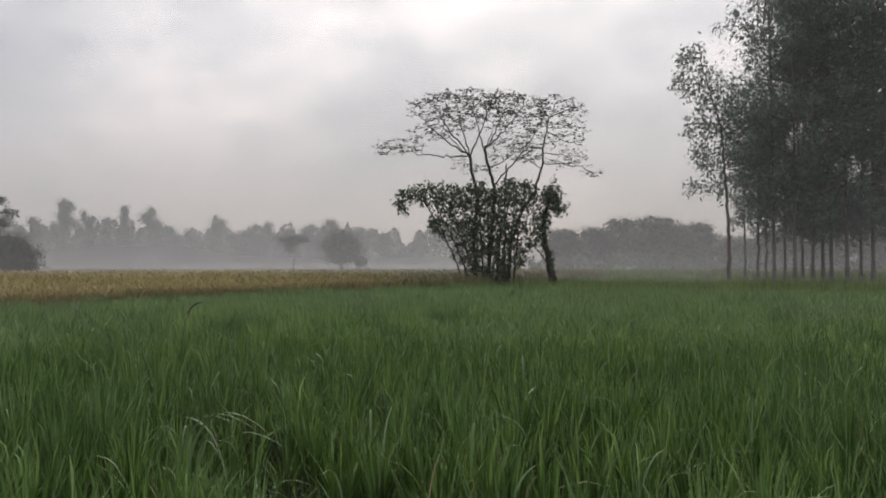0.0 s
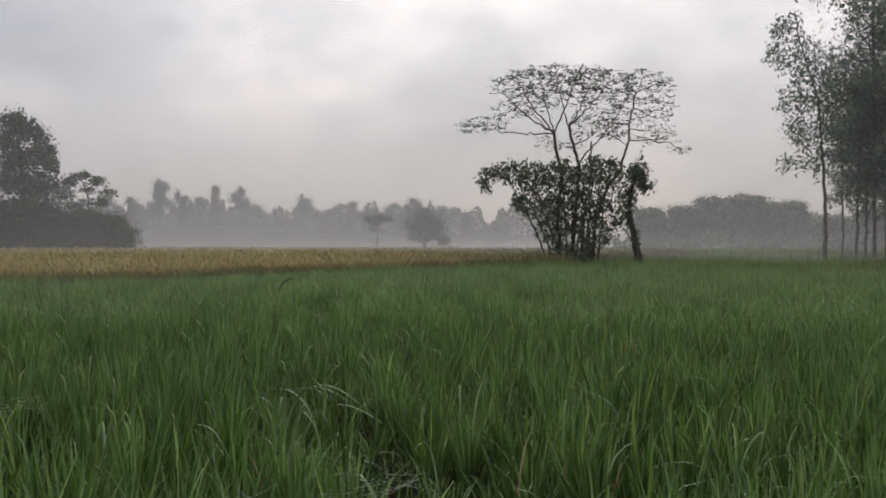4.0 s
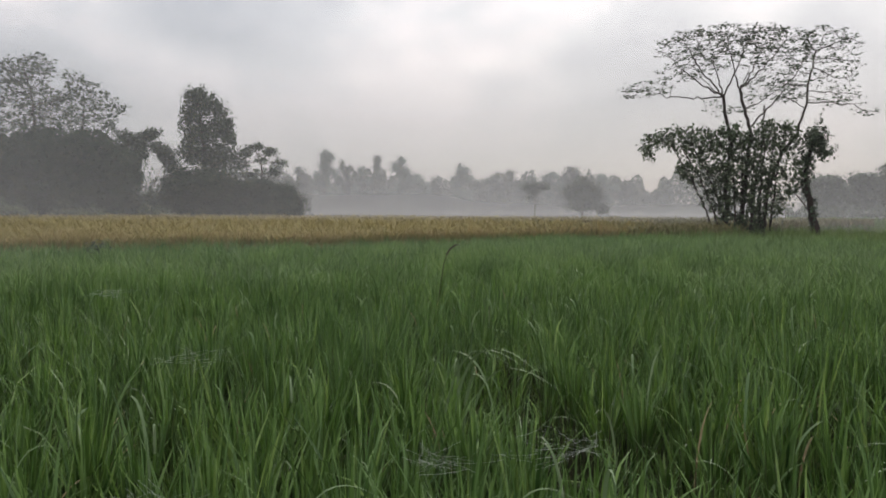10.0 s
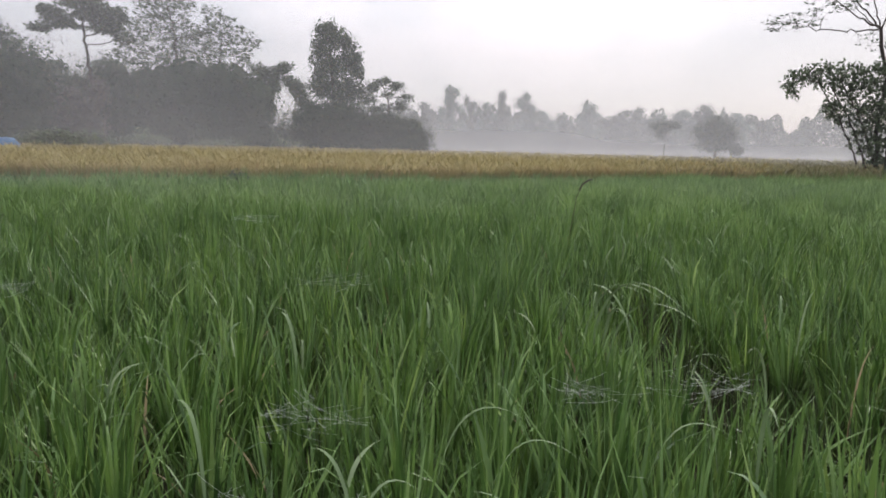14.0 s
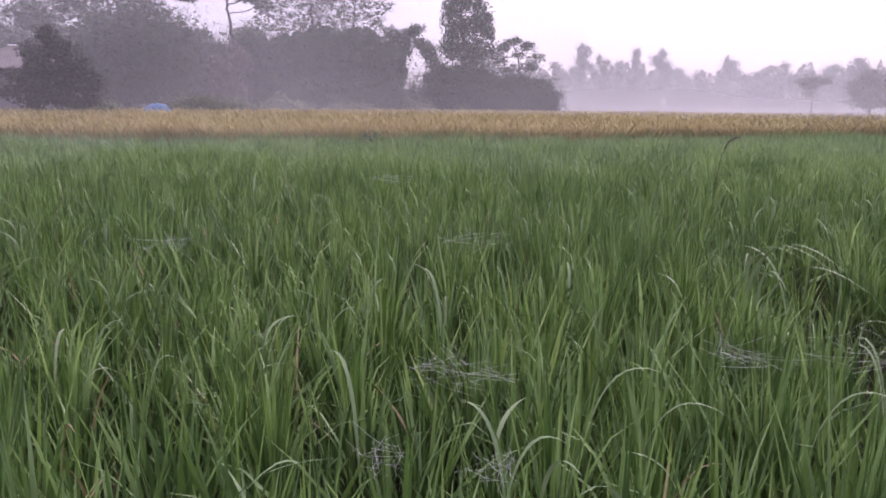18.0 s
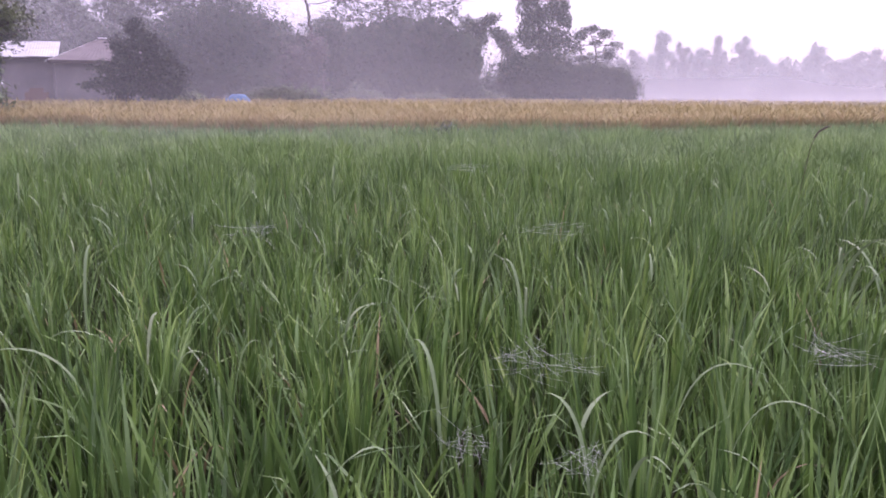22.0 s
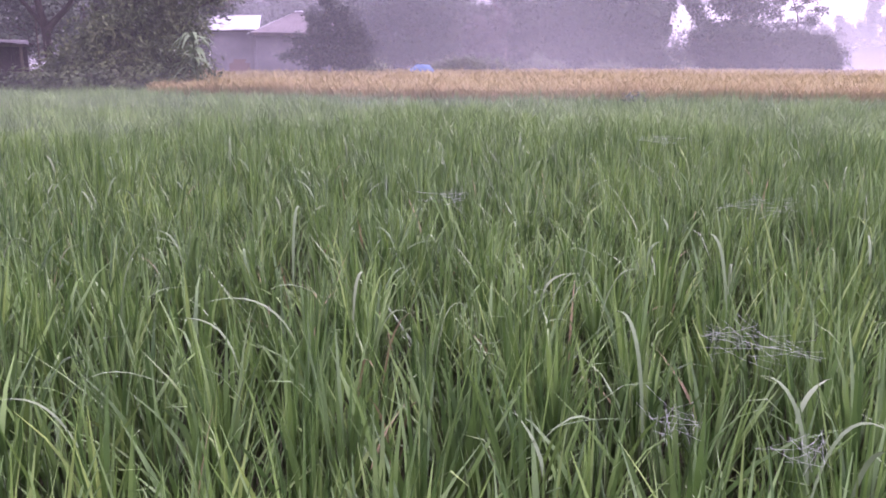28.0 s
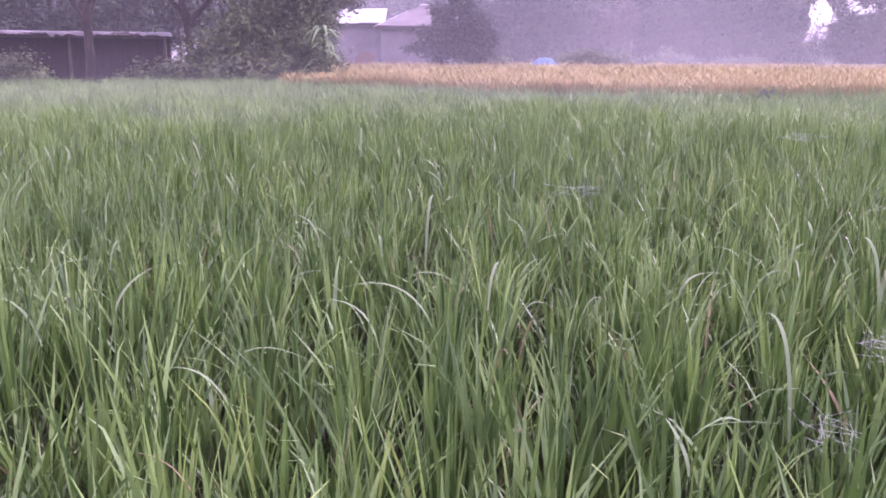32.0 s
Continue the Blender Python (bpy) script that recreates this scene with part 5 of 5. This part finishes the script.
# ---- the house behind the garden tree ----
def house():
    top = thing("house", Matrix.Translation(at(61, 51)) @ pose(0, 0, 0, 0, 0, 61 + 6), "single-storey plastered house with a hipped sheet-metal roof", "house")
    x0, x1, y0, y1, eave, ridge = -2.1, 3.5, 0.0, 5.4, 3.0, 4.35
    part_bm("wall", box(x0, y0, 0, 0.9, y0 + 0.2, eave), M_PLASTER, top)
    part_bm("wall", box(1.8, y0, 0, x1, y0 + 0.2, eave), M_PLASTER, top)
    part_bm("wall", box(0.9, y0, 2.05, 1.8, y0 + 0.2, eave), M_PLASTER, top)
    part_bm("wall", box(x0, y0 + 0.2, 0, x0 + 0.2, y1, eave), M_PLASTER, top)
    part_bm("wall", box(x1 - 0.2, y0 + 0.2, 0, x1, y1, eave), M_PLASTER, top)
    part_bm("wall", box(x0 + 0.2, y1 - 0.2, 0, x1 - 0.2, y1, eave), M_PLASTER, top)
    door = part_bm("door", box(0.92, y0 + 0.08, 0.0, 1.78, y0 + 0.13, 2.03, 0.01), M_DARKWOOD, top, "dark wooden door")
    part_bm("handle", box(1.62, y0 + 0.03, 0.98, 1.70, y0 + 0.08, 1.06, 0.01), M_TIN, door)
    o = 0.35
    ym, rx0, rx1 = (y0 + y1) / 2, x0 + 2.7, x1 - 2.6
    lo = [(x0 - o, y0 - o, eave), (x1 + o, y0 - o, eave), (x1 + o, y1 + o, eave), (x0 - o, y1 + o, eave)]
    ra, rb = (rx0, ym, ridge), (rx1, ym, ridge)
    # bright zinc on the hips puts the light falling there into the colour
    for name, quad, mat in (("roof_slope", (lo[0], lo[1], rb, ra), M_TIN_DULL), ("roof_slope", (lo[2], lo[3], ra, rb), M_TIN_DULL),
                            ("roof_hip", (lo[3], lo[0], ra, ra), M_TIN), ("roof_hip", (lo[1], lo[2], rb, rb), M_TIN)):
        part(name, *sheet(quad, 24, 0.012), mat, top)
    part_bm("ridge_cap", box(rx0 - 0.1, ym - 0.08, ridge - 0.02, rx1 + 0.1, ym + 0.08, ridge + 0.05, 0.02), M_TIN, top)
    part_bm("fascia", box(x0 - o, y0 - o - 0.03, eave - 0.16, x1 + o, y0 - o, eave + 0.01), M_DARKWOOD, top)

    barn = thing("outbuilding", Matrix.Translation(at(64.6, 53)) @ pose(0, 0, 0, 0, 0, 64.6 - 4), "low outbuilding with a bright zinc lean-to roof", "shed")
    part_bm("wall", box(-1.5, 0, 0, 1.2, 0.15, 3.06), M_PLASTER, barn)
    part_bm("wall", box(-1.5, 0.15, 0, -1.35, 4.0, 3.2), M_PLASTER, barn)
    part_bm("wall", box(1.05, 0.15, 0, 1.2, 4.0, 3.2), M_PLASTER, barn)
    part_bm("wall", box(-1.35, 3.85, 0, 1.05, 4.0, 3.95), M_PLASTER, barn)
    part("roof_sheet", *sheet([(-1.7, -0.5, 3.20), (-0.2, -0.5, 3.20), (-0.2, 4.3, 4.25), (-1.7, 4.3, 4.25)], 12, 0.02), M_TIN, barn)
    part("roof_sheet", *sheet([(-0.25, -0.52, 3.24), (1.4, -0.52, 3.24), (1.4, 4.28, 4.29), (-0.25, 4.28, 4.29)], 12, 0.02), M_TIN, barn)
    part_bm("rafter", box(-1.6, -0.42, 3.07, 1.3, -0.32, 3.17), M_DARKWOOD, barn)

    pile = thing("brick_stack", Matrix.Translation(at(64.5, 49.5)) @ pose(0, 0, 0, 0, 0, 63), "stack of brown bricks in the yard", "bricks")
    shared = None
    for j in range(14):
        for i in range(5):
            if j > 11 and i in (0, 4):
                continue
            bm = None
            if shared is None:
                bm = box(-0.11, -0.06, 0, 0.11, 0.06, 0.105, 0.006)
                b = part_bm("brick", bm, M_BRICK, pile)
                shared = b.data
            else:
                b = new("brick", shared)
                b.parent = pile
            b.location = (i * 0.23 - 0.46 + (0.06 if j % 2 else 0), 0, j * 0.108)


house()


# ---- the yard: tarpaulin and post ----
def yard():
    rng = np.random.RandomState(70)
    top = thing("covered_heap", Matrix.Translation(at(52.45, 50)) @ pose(0, 0, 0, 0, 0, 52), "heap covered with a bright blue tarpaulin", "tarpaulin")
    n, m = 15, 9
    u, w = np.meshgrid(np.linspace(-1, 1, n), np.linspace(-1, 1, m), indexing="ij")
    z = 1.20 * np.clip(1 - np.abs(u) ** 2.4, 0, 1) ** 0.6 * np.clip(1 - np.abs(w) ** 3, 0, 1) ** 0.4 + 0.05 * rng.normal(0, 1, u.shape) * (np.abs(u) < 0.9) * (np.abs(w) < 0.9)
    v = np.stack([u * 0.98, w * 0.8, np.maximum(z, 0)], -1)
    i, j = np.meshgrid(np.arange(n - 1), np.arange(m - 1), indexing="ij")
    a = (i * m + j).ravel()
    part("tarpaulin", v, np.stack([a, a + m, a + m + 1, a + 1], -1), M_BLUE, top, smooth=True)
    part("rope", *tube([(-1.0, -0.3, 0.03), (-0.7, -0.3, 0.97), (0, -0.3, 1.17), (0.7, -0.3, 0.99), (1.0, -0.3, 0.03)], [0.012] * 5, 5), M_TIN_DULL, top)
    post = thing("post", Matrix.Translation(at(46.85, 55)), "weathered pale wooden post", "post")
    part("shaft", *tube([(0, 0, 0), (0.01, 0, 1.2), (0.03, 0, 2.3)], [0.07, 0.065, 0.06], 8), M_BARK_PALE, post)
    part("cap", *tube([(0.03, 0, 2.3), (0.03, 0, 2.34)], [0.075, 0.06], 8), M_BARK_PALE, post)


yard()


# ---- the dark shed and the thicket beside it ----
def shed():
    top = thing("shed", Matrix.Translation(at(84, 27.6)) @ pose(0, 0, 0, 0, 0, 84), "long low shed of dark boards under an old sheet roof", "shed")
    rng = np.random.RandomState(80)
    bm = box(-0.098, -0.012, 0, 0.098, 0.012, 1.86, 0.004)
    first = part_bm("board", bm, M_DARKWOOD, top)
    for k in range(43):
        b = first if k == 0 else new("board", first.data)
        b.parent = top
        b.location = (-5.2 + k * 0.203, 0.5 + rng.uniform(-0.008, 0.008), 0)
        b.rotation_euler = (0, rng.uniform(-0.008, 0.008), 0)
    part_bm("side_wall", box(3.35, 0.5, 0, 3.4, 3.6, 1.9), M_DARKWOOD, top)
    part_bm("back_wall", box(-5.3, 3.6, 0, 3.4, 3.65, 1.98), M_DARKWOOD, top)
    for x in (-5.0, -2.4, 0.5, 3.2):
        part("post", *tube([(x, 0.05, 0), (x + 0.02, 0.05, 1.95)], [0.05, 0.045], 7), M_BARK, top)
    part_bm("beam", box(-5.3, 0.0, 1.86, 3.5, 0.09, 1.94), M_BARK, top)
    for k in range(9):
        x = -5.5 + k
        dz = rng.uniform(-0.03, 0.03)
        part("roof_sheet", *sheet([(x, -0.25, 1.97 + dz), (x + 1.04, -0.25, 1.96 + dz + rng.uniform(-0.03, 0.03)), (x + 1.04, 3.9, 2.07 + dz), (x, 3.9, 2.08 + dz)], 6, 0.018), M_OLD_ROOF, top)
    # a torn plastic sheet hangs over the eave
    n = 60
    s = np.linspace(-4.8, 3.4, n)
    hang = 0.07 + 0.05 * np.sin(s * 2.3) + 0.03 * rng.normal(0, 1, n)
    rows = [np.stack([s, np.full(n, 0.25), np.full(n, 2.06)], -1), np.stack([s, np.full(n, -0.27), np.full(n, 2.035)], -1), np.stack([s, np.full(n, -0.31) + 0.02 * rng.normal(0, 1, n), 2.03 - hang], -1)]
    f = [[r * n + i, r * n + i + 1, (r + 1) * n + i + 1, (r + 1) * n + i] for r in range(2) for i in range(n - 1)]
    part("eave_sheet", np.concatenate(rows), f, M_PLASTIC, top, "pale torn plastic sheet along the eave", True)

    mast = thing("pole", Matrix.Translation(at(76.4, 29)), "thin pole with a small round lamp head", "pole")
    part("shaft", *tube([(0, 0, 0), (0, 0, 2.9)], [0.03, 0.022], 7), M_BARK, mast)
    part("lamp_head", *tube([(0, 0, 2.9), (0, 0, 2.96), (0, 0, 3.04), (0, 0, 3.1)], [0.03, 0.10, 0.09, 0.02], 9), M_TIN_DULL, mast)
    for az, d, h, fork, seed, label in ((81.8, 26.2, 7.0, -0.3, 501, "straight tree trunk standing before the shed"), (75.8, 27.8, 6.5, 0.5, 502, "forked tree rising out of the thicket"), (88.0, 26.4, 6.5, 0.2, 503, "tree at the far end of the shed")):
        grove_tree("yard_tree", az, d, label, [([(az + 0.2, 0, 0), (az, 0, 1.4), (az + 0.1, 0, 2.5), (az + 0.3 + fork, 0, 4.2), (az + fork, 0, h * 0.8)], 0.17, 0.06), ([(az + 0.1, 0, 2.3), (az - 0.9 - fork, 0.1, 3.1), (az - 2.0 - fork, 0.1, 4.4)], 0.11, 0.05), ([(az + 0.1, 0, 2.4), (az + 1.3, 0.1, 3.2), (az + 2.4, 0.1, 4.4)], 0.08, 0.04)],
                   [(az, 0, 4.8, 1.4, 1.3, 0.8, 1.2), (az + 2.0, 0, 4.7, 1.2, 1.1, 0.8, 1.0), (az - 2.2, 0, 5.2, 1.2, 1.1, 0.8, 1.0), (az, 0, 6.0, 1.5, 1.4, 0.9, 1.2)],
                   110, 9, (0.22, 0.22, 0.17), 0.14, seed, M_LEAF_TREE, bark=M_BARK_DARK, flat=0.6, slim=0.45, hang=0.3, clear=0.4)
    grove_tree("thicket_tree", 70.5, 27.0, "dense shrubby tree at the corner of the rice field", [([(70.5, 0, 0), (70.4, 0, 1.5), (70.2, 0, 3.4)], 0.13, 0.05), ([(72.5, 0.2, 0), (72.6, 0.2, 1.5), (73, 0.2, 3.0)], 0.10, 0.04), ([(68.7, -0.1, 0), (68.5, -0.1, 1.6), (67.6, -0.1, 2.9), (65.6, -0.1, 3.3)], 0.09, 0.02)],
               [(70.2, 0, 3.1, 1.2, 1.0, 0.8, 1.4), (72.0, 0, 2.4, 1.0, 1.0, 0.75, 1.2), (68.6, 0, 2.6, 0.9, 0.9, 0.7, 1.0), (74.2, 0, 1.5, 0.8, 0.8, 0.55, 0.9), (71.3, -0.3, 1.7, 1.4, 0.9, 0.8, 1.4), (69.0, -0.3, 1.6, 1.1, 0.9, 0.7, 1.1), (75.4, 0, 1.1, 0.6, 0.6, 0.45, 0.5),
                (72.8, -0.4, 0.9, 1.6, 0.8, 0.6, 1.2), (69.5, -0.4, 0.9, 1.3, 0.8, 0.6, 1.0), (70.4, 0, 4.4, 1.5, 1.3, 0.8, 1.2), (66.2, 0, 3.5, 0.7, 0.6, 0.35, 0.5), (68.0, 0, 3.9, 1.1, 1.0, 0.7, 0.9)],
               140, 11, (0.18, 0.18, 0.15), 0.175, 511, M_LEAF_SHRUB, bark=M_BARK_DARK, twig_every=7, flat=0.7, slim=0.34, hang=0.55, facing=False, limb_radius=0.035, clear=0.15)
    for az, d, z, seed, label in ((76.4, 26.4, 1.0, 521, "weedy green bush against the shed wall"), (78.6, 26.6, 0.75, 522, "low weeds at the foot of the shed"), (73.0, 25.8, 1.1, 523, "low leafy bush at the rice's edge"), (70.0, 25.6, 1.0, 524, "low leafy bush under the thicket"), (86.0, 26.4, 1.1, 525, "low weeds at the foot of the shed"), (91.0, 26.2, 1.3, 526, "low weeds at the foot of the shed")):
        grove_tree("low_bush", az, d, label, [([(az, 0, 0), (az, 0, 0.5), (az, 0, z)], 0.03, 0.01)],
                   [(az, 0, z, 0.6, 0.5, 0.4, 1.0), (az + 1.2, 0, z * 0.8, 0.5, 0.5, 0.35, 0.8), (az - 1.1, 0, z * 0.75, 0.5, 0.5, 0.35, 0.7), (az, 0, z * 0.5, 0.8, 0.5, 0.4, 0.9)],
                   70, 8, (0.12, 0.12, 0.1), 0.13, seed, M_LEAF_SHRUB, category="bush", limb_radius=0.012, twig_radius=0.005, clear=0.2)
    for az, d, h, seed in ((78.5, 33, 5.0, 531), (83.5, 34, 5.6, 532), (89.0, 33, 5.4, 533), (73.5, 34, 5.8, 534), (69.0, 36, 6.2, 535)):
        grove_tree("backyard_tree", az, d, "dark leafy tree behind the shed roof", [([(az, 0, 0), (az, 0, 2.0), (az + 0.5, 0, h * 0.8)], 0.14, 0.05)],
                   [(az, 0, h * 0.8, 1.5, 1.3, 0.9, 1.2), (az + 2.5, 0, h * 0.62, 1.3, 1.2, 0.8, 1.0), (az - 2.4, 0, h * 0.6, 1.3, 1.2, 0.8, 1.0), (az, 0, h * 0.42, 1.9, 1.3, 0.8, 1.2)],
                   150, 10, (0.28, 0.28, 0.22), 0.19, seed, M_LEAF_TREE, flat=0.6, slim=0.45, hang=0.3, clear=0.3)
    grove_tree("yard_bush", 67.6, 55, "dark dense bush filling the gap beside the outbuilding", [([(67.6, 0, 0), (67.6, 0, 1.0), (67.4, 0, 2.2)], 0.08, 0.03)],
               [(66.9, 0, 2.4, 0.8, 0.8, 0.8, 1.0), (68.0, 0, 2.5, 1.0, 0.9, 0.9, 1.2), (66.9, 0, 1.1, 0.9, 0.8, 0.9, 1.0), (68.1, 0, 1.1, 1.1, 0.9, 0.9, 1.2), (69.3, 0, 1.6, 1.0, 0.9, 1.3, 1.2)],
               150, 9, (0.2, 0.2, 0.18), 0.17, 541, M_LEAF_TREE, category="bush", inner=120, clear=0.2)
    # broad pale leaves at the thicket's end
    rng = np.random.RandomState(82)
    plant = thing("broad_leaved_plant", Matrix.Translation(at(67.4, 25.2)) @ pose(0, 0, 0, 0, 0, 67.4), "plant with large pale drooping leaves at the thicket's end", "plant")
    part("stem", *tube([(0, 0, 0), (0.05, 0, 1.1), (0, 0, 2.2)], [0.05, 0.04, 0.025], 7), M_LEAF_SHRUB, plant)
    for k in range(42):
        a, z = rng.uniform(0, 2 * math.pi), rng.uniform(1.1, 2.15)
        v, f = blades(rng, np.array([0.0]), np.array([0.0]), np.array([z]), np.array([rng.uniform(0.25, 0.5)]), np.array([rng.uniform(0.25, 0.6)]), np.array([rng.uniform(0.2, 0.5)]), np.array([rng.uniform(0.8, 1.9)]), np.array([rng.uniform(0.09, 0.16)]), 6, 0.3, np.array([a]))
        part("leaf", v, f, M_RICE_PALE, plant)


shed()


# ---- small things in the rice ----
def single_leaf(x, y, reach, heading, top, width, seed):
    """One leaf folded over a hand's width above the others."""
    rng = np.random.RandomState(seed)
    droop = 0.55
    peak = (1 / (3.2 * droop)) ** (1 / 2.2)
    h = (top - 0.45) / (peak - droop * peak ** 3.2)
    hx, hy = math.cos(heading), math.sin(heading)
    v, f = blades(rng, np.array([x - hx * reach * 0.6]), np.array([y - hy * reach * 0.6]), np.array([0.45]), np.array([h]), np.array([reach * 0.35]), np.array([reach]), np.array([droop]), np.array([width]), 14, 0.3, np.array([heading]))
    c = np.array([x, y, 0])
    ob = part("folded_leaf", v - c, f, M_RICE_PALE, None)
    ob.location = (x, y, 0)
    tagged(ob, "long pale rice leaf folded over above the stand", "leaf", "single folded leaves")


def small_things():
    # one tuft pressed over beside the trodden line, the rest scattered: x, y, reach, heading, height, width
    tuft = [(-0.86, 3.90, 0.34, -0.3, 0.90, 0.013), (-0.80, 3.86, 0.44, -0.6, 0.92, 0.013), (-0.92, 3.95, 0.28, 0.0, 0.88, 0.012), (-0.98, 3.95, 0.2, -1.4, 0.84, 0.012), (-0.70, 3.80, 0.40, -0.5, 0.84, 0.013), (-0.85, 3.8, 0.22, -0.9, 0.80, 0.012), (-0.95, 4.0, 0.3, 2.9, 0.86, 0.011)]
    near = [(-0.85, 2.15, 0.22, 0.3, 0.80, 0.013), (-0.66, 2.02, 0.20, 0.2, 0.78, 0.012), (-0.86, 1.61, 0.14, 0.6, 0.78, 0.014), (-2.54, 1.09, 0.30, -2.2, 0.76, 0.016), (-2.50, 1.16, 0.22, 0.9, 0.80, 0.014), (-2.14, 1.36, 0.12, 1.2, 0.76, 0.012), (-1.57, 1.77, 0.2, 2.7, 0.80, 0.012), (-1.98, 1.96, 0.13, 0.9, 0.81, 0.009), (-1.95, 2.23, 0.16, 0.7, 0.79, 0.009), (-2.01, 1.49, 0.10, 0.9, 0.79, 0.009), (-3.13, 0.98, 0.10, 1.05, 0.82, 0.010)]
    scattered = [(-2.16, 2.16, 0.2, 0.4, 0.84, 0.011), (-3.2, 1.0, 0.22, 0.8, 0.86, 0.012), (-3.57, 1.84, 0.2, 2.4, 0.83, 0.012), (0.18, 5.78, 0.25, 0.1, 0.9, 0.012), (1.09, 4.35, 0.25, 2.8, 0.9, 0.012), (-0.3, 2.3, 0.2, 0.2, 0.80, 0.012), (-1.9, 2.7, 0.22, 2.6, 0.85, 0.011), (-1.86, 3.66, 0.18, 0.5, 0.82, 0.010), (-1.09, 1.74, 0.18, 2.9, 0.76, 0.010), (-2.34, 0.55, 0.22, 1.0, 0.70, 0.012), (-0.39, 3.18, 0.20, 0.3, 0.78, 0.010)]
    for k, (x, y, reach, turn, top, w) in enumerate(tuft + near + scattered):
        single_leaf(x, y, reach, turn, top, w * (1.3 if k < len(tuft) else 1.05), 600 + k)

    rng = np.random.RandomState(90)
    for x, y, z, r, label in ((-1.31, 1.93, 0.76, 0.15, "dewy spider web sagging deep in the rice"), (-0.66, 2.62, 0.78, 0.13, "round dewy web low among the leaves"), (-0.96, 1.58, 0.72, 0.10, "small dewy web among the blades"),
                              (-4.55, 5.9, 0.86, 0.15, "faint dewy web on the leaf tips"), (-3.55, 2.75, 0.80, 0.17, "dewy web on grey-green leaves"), (-0.28, 2.85, 0.80, 0.17, "long torn dewy web over the rice"),
                              (-2.24, 3.67, 0.84, 0.13, "dewy spider web slung between rice leaves"), (-1.25, 1.50, 0.70, 0.08, "small torn web between the stems")):
        pieces = []
        anchors = np.stack([rng.normal(0, r * 0.55, 16), rng.normal(0, r * 0.45, 16), rng.normal(0, 0.02, 16)], -1)
        for k in range(36):
            i, j = rng.randint(16), rng.randint(16)
            a, b = anchors[i] + rng.normal(0, 0.015, 3), anchors[j] + rng.normal(0, 0.015, 3)
            if k % 2:
                b = a + (b - a) * rng.uniform(0.2, 0.5)
            mid = (a + b) / 2 - np.array([0, 0, rng.uniform(0.0, 0.06) * np.linalg.norm(a - b)])
            pieces.append(tube([a, a * 0.3 + mid * 0.7, mid * 0.7 + b * 0.3, b], [0.00038] * 4, 3))
        ob = part("spider_web", *merged(pieces), M_WEB, None)
        ob.location = (x, y, z - 0.02)
        tagged(ob, label, "spider web", "webs in the rice")

    weed = thing("tall_grass", Matrix.Translation((-2.10, 7.63, 0)), "tall wild grass with one dark drooping seed head", "grass")
    part("stalk", *tube([(-0.12, 0, 0), (-0.08, 0, 0.7), (-0.03, 0, 1.05), (0.02, 0, 1.16)], [0.005, 0.004, 0.003, 0.003], 5), M_SEED, weed)
    part("seed_head", *tube([(-0.01, 0, 1.12), (0.03, 0, 1.18), (0.08, 0, 1.215), (0.125, 0, 1.22)], [0.005, 0.009, 0.009, 0.002], 6), M_SEED, weed)
    for k in range(5):
        v, f = blades(rng, np.array([-0.1]), np.array([0.0]), np.array([0.2]), np.array([rng.uniform(0.75, 0.95)]), np.array([0.03]), np.array([0.1]), np.array([0.1]), np.array([0.014]), 6, 0.4, np.array([rng.uniform(0, 6.28)]))
        part("leaf", v, f, M_RICE, weed)

    v, f = blades(rng, np.array([0.0]), np.array([0.0]), np.array([0.0]), np.array([0.70]), np.array([0.06]), np.array([0.05]), np.array([0.0]), np.array([0.017]), 8, 0.2, np.array([1.0]))
    withered = part("withered_leaf", v, f, M_RICE_DRY, None)
    withered.location = (-2.03, 0.62, 0)
    tagged(withered, "withered orange-brown leaf upright among green blades", "leaf")

    for az, d, h, seed in ((38.55, 17.2, 0.95, 701),):
        grove_tree("edge_weed", az, d, "dark leafy weed at the edge of the ripe rice", [([(az, 0, 0), (az, 0, 0.4), (az, 0, h * 0.85)], 0.012, 0.006)],
                   [(az, 0, h * 0.8, 0.22, 0.2, 0.14, 1.0), (az + 0.5, 0, h * 0.7, 0.16, 0.16, 0.12, 0.7)], 26, 6, (0.05, 0.05, 0.04), 0.07, seed, M_LEAF_TREE, category="weed", limb_radius=0.006, twig_radius=0.003, clear=0.1)


small_things()
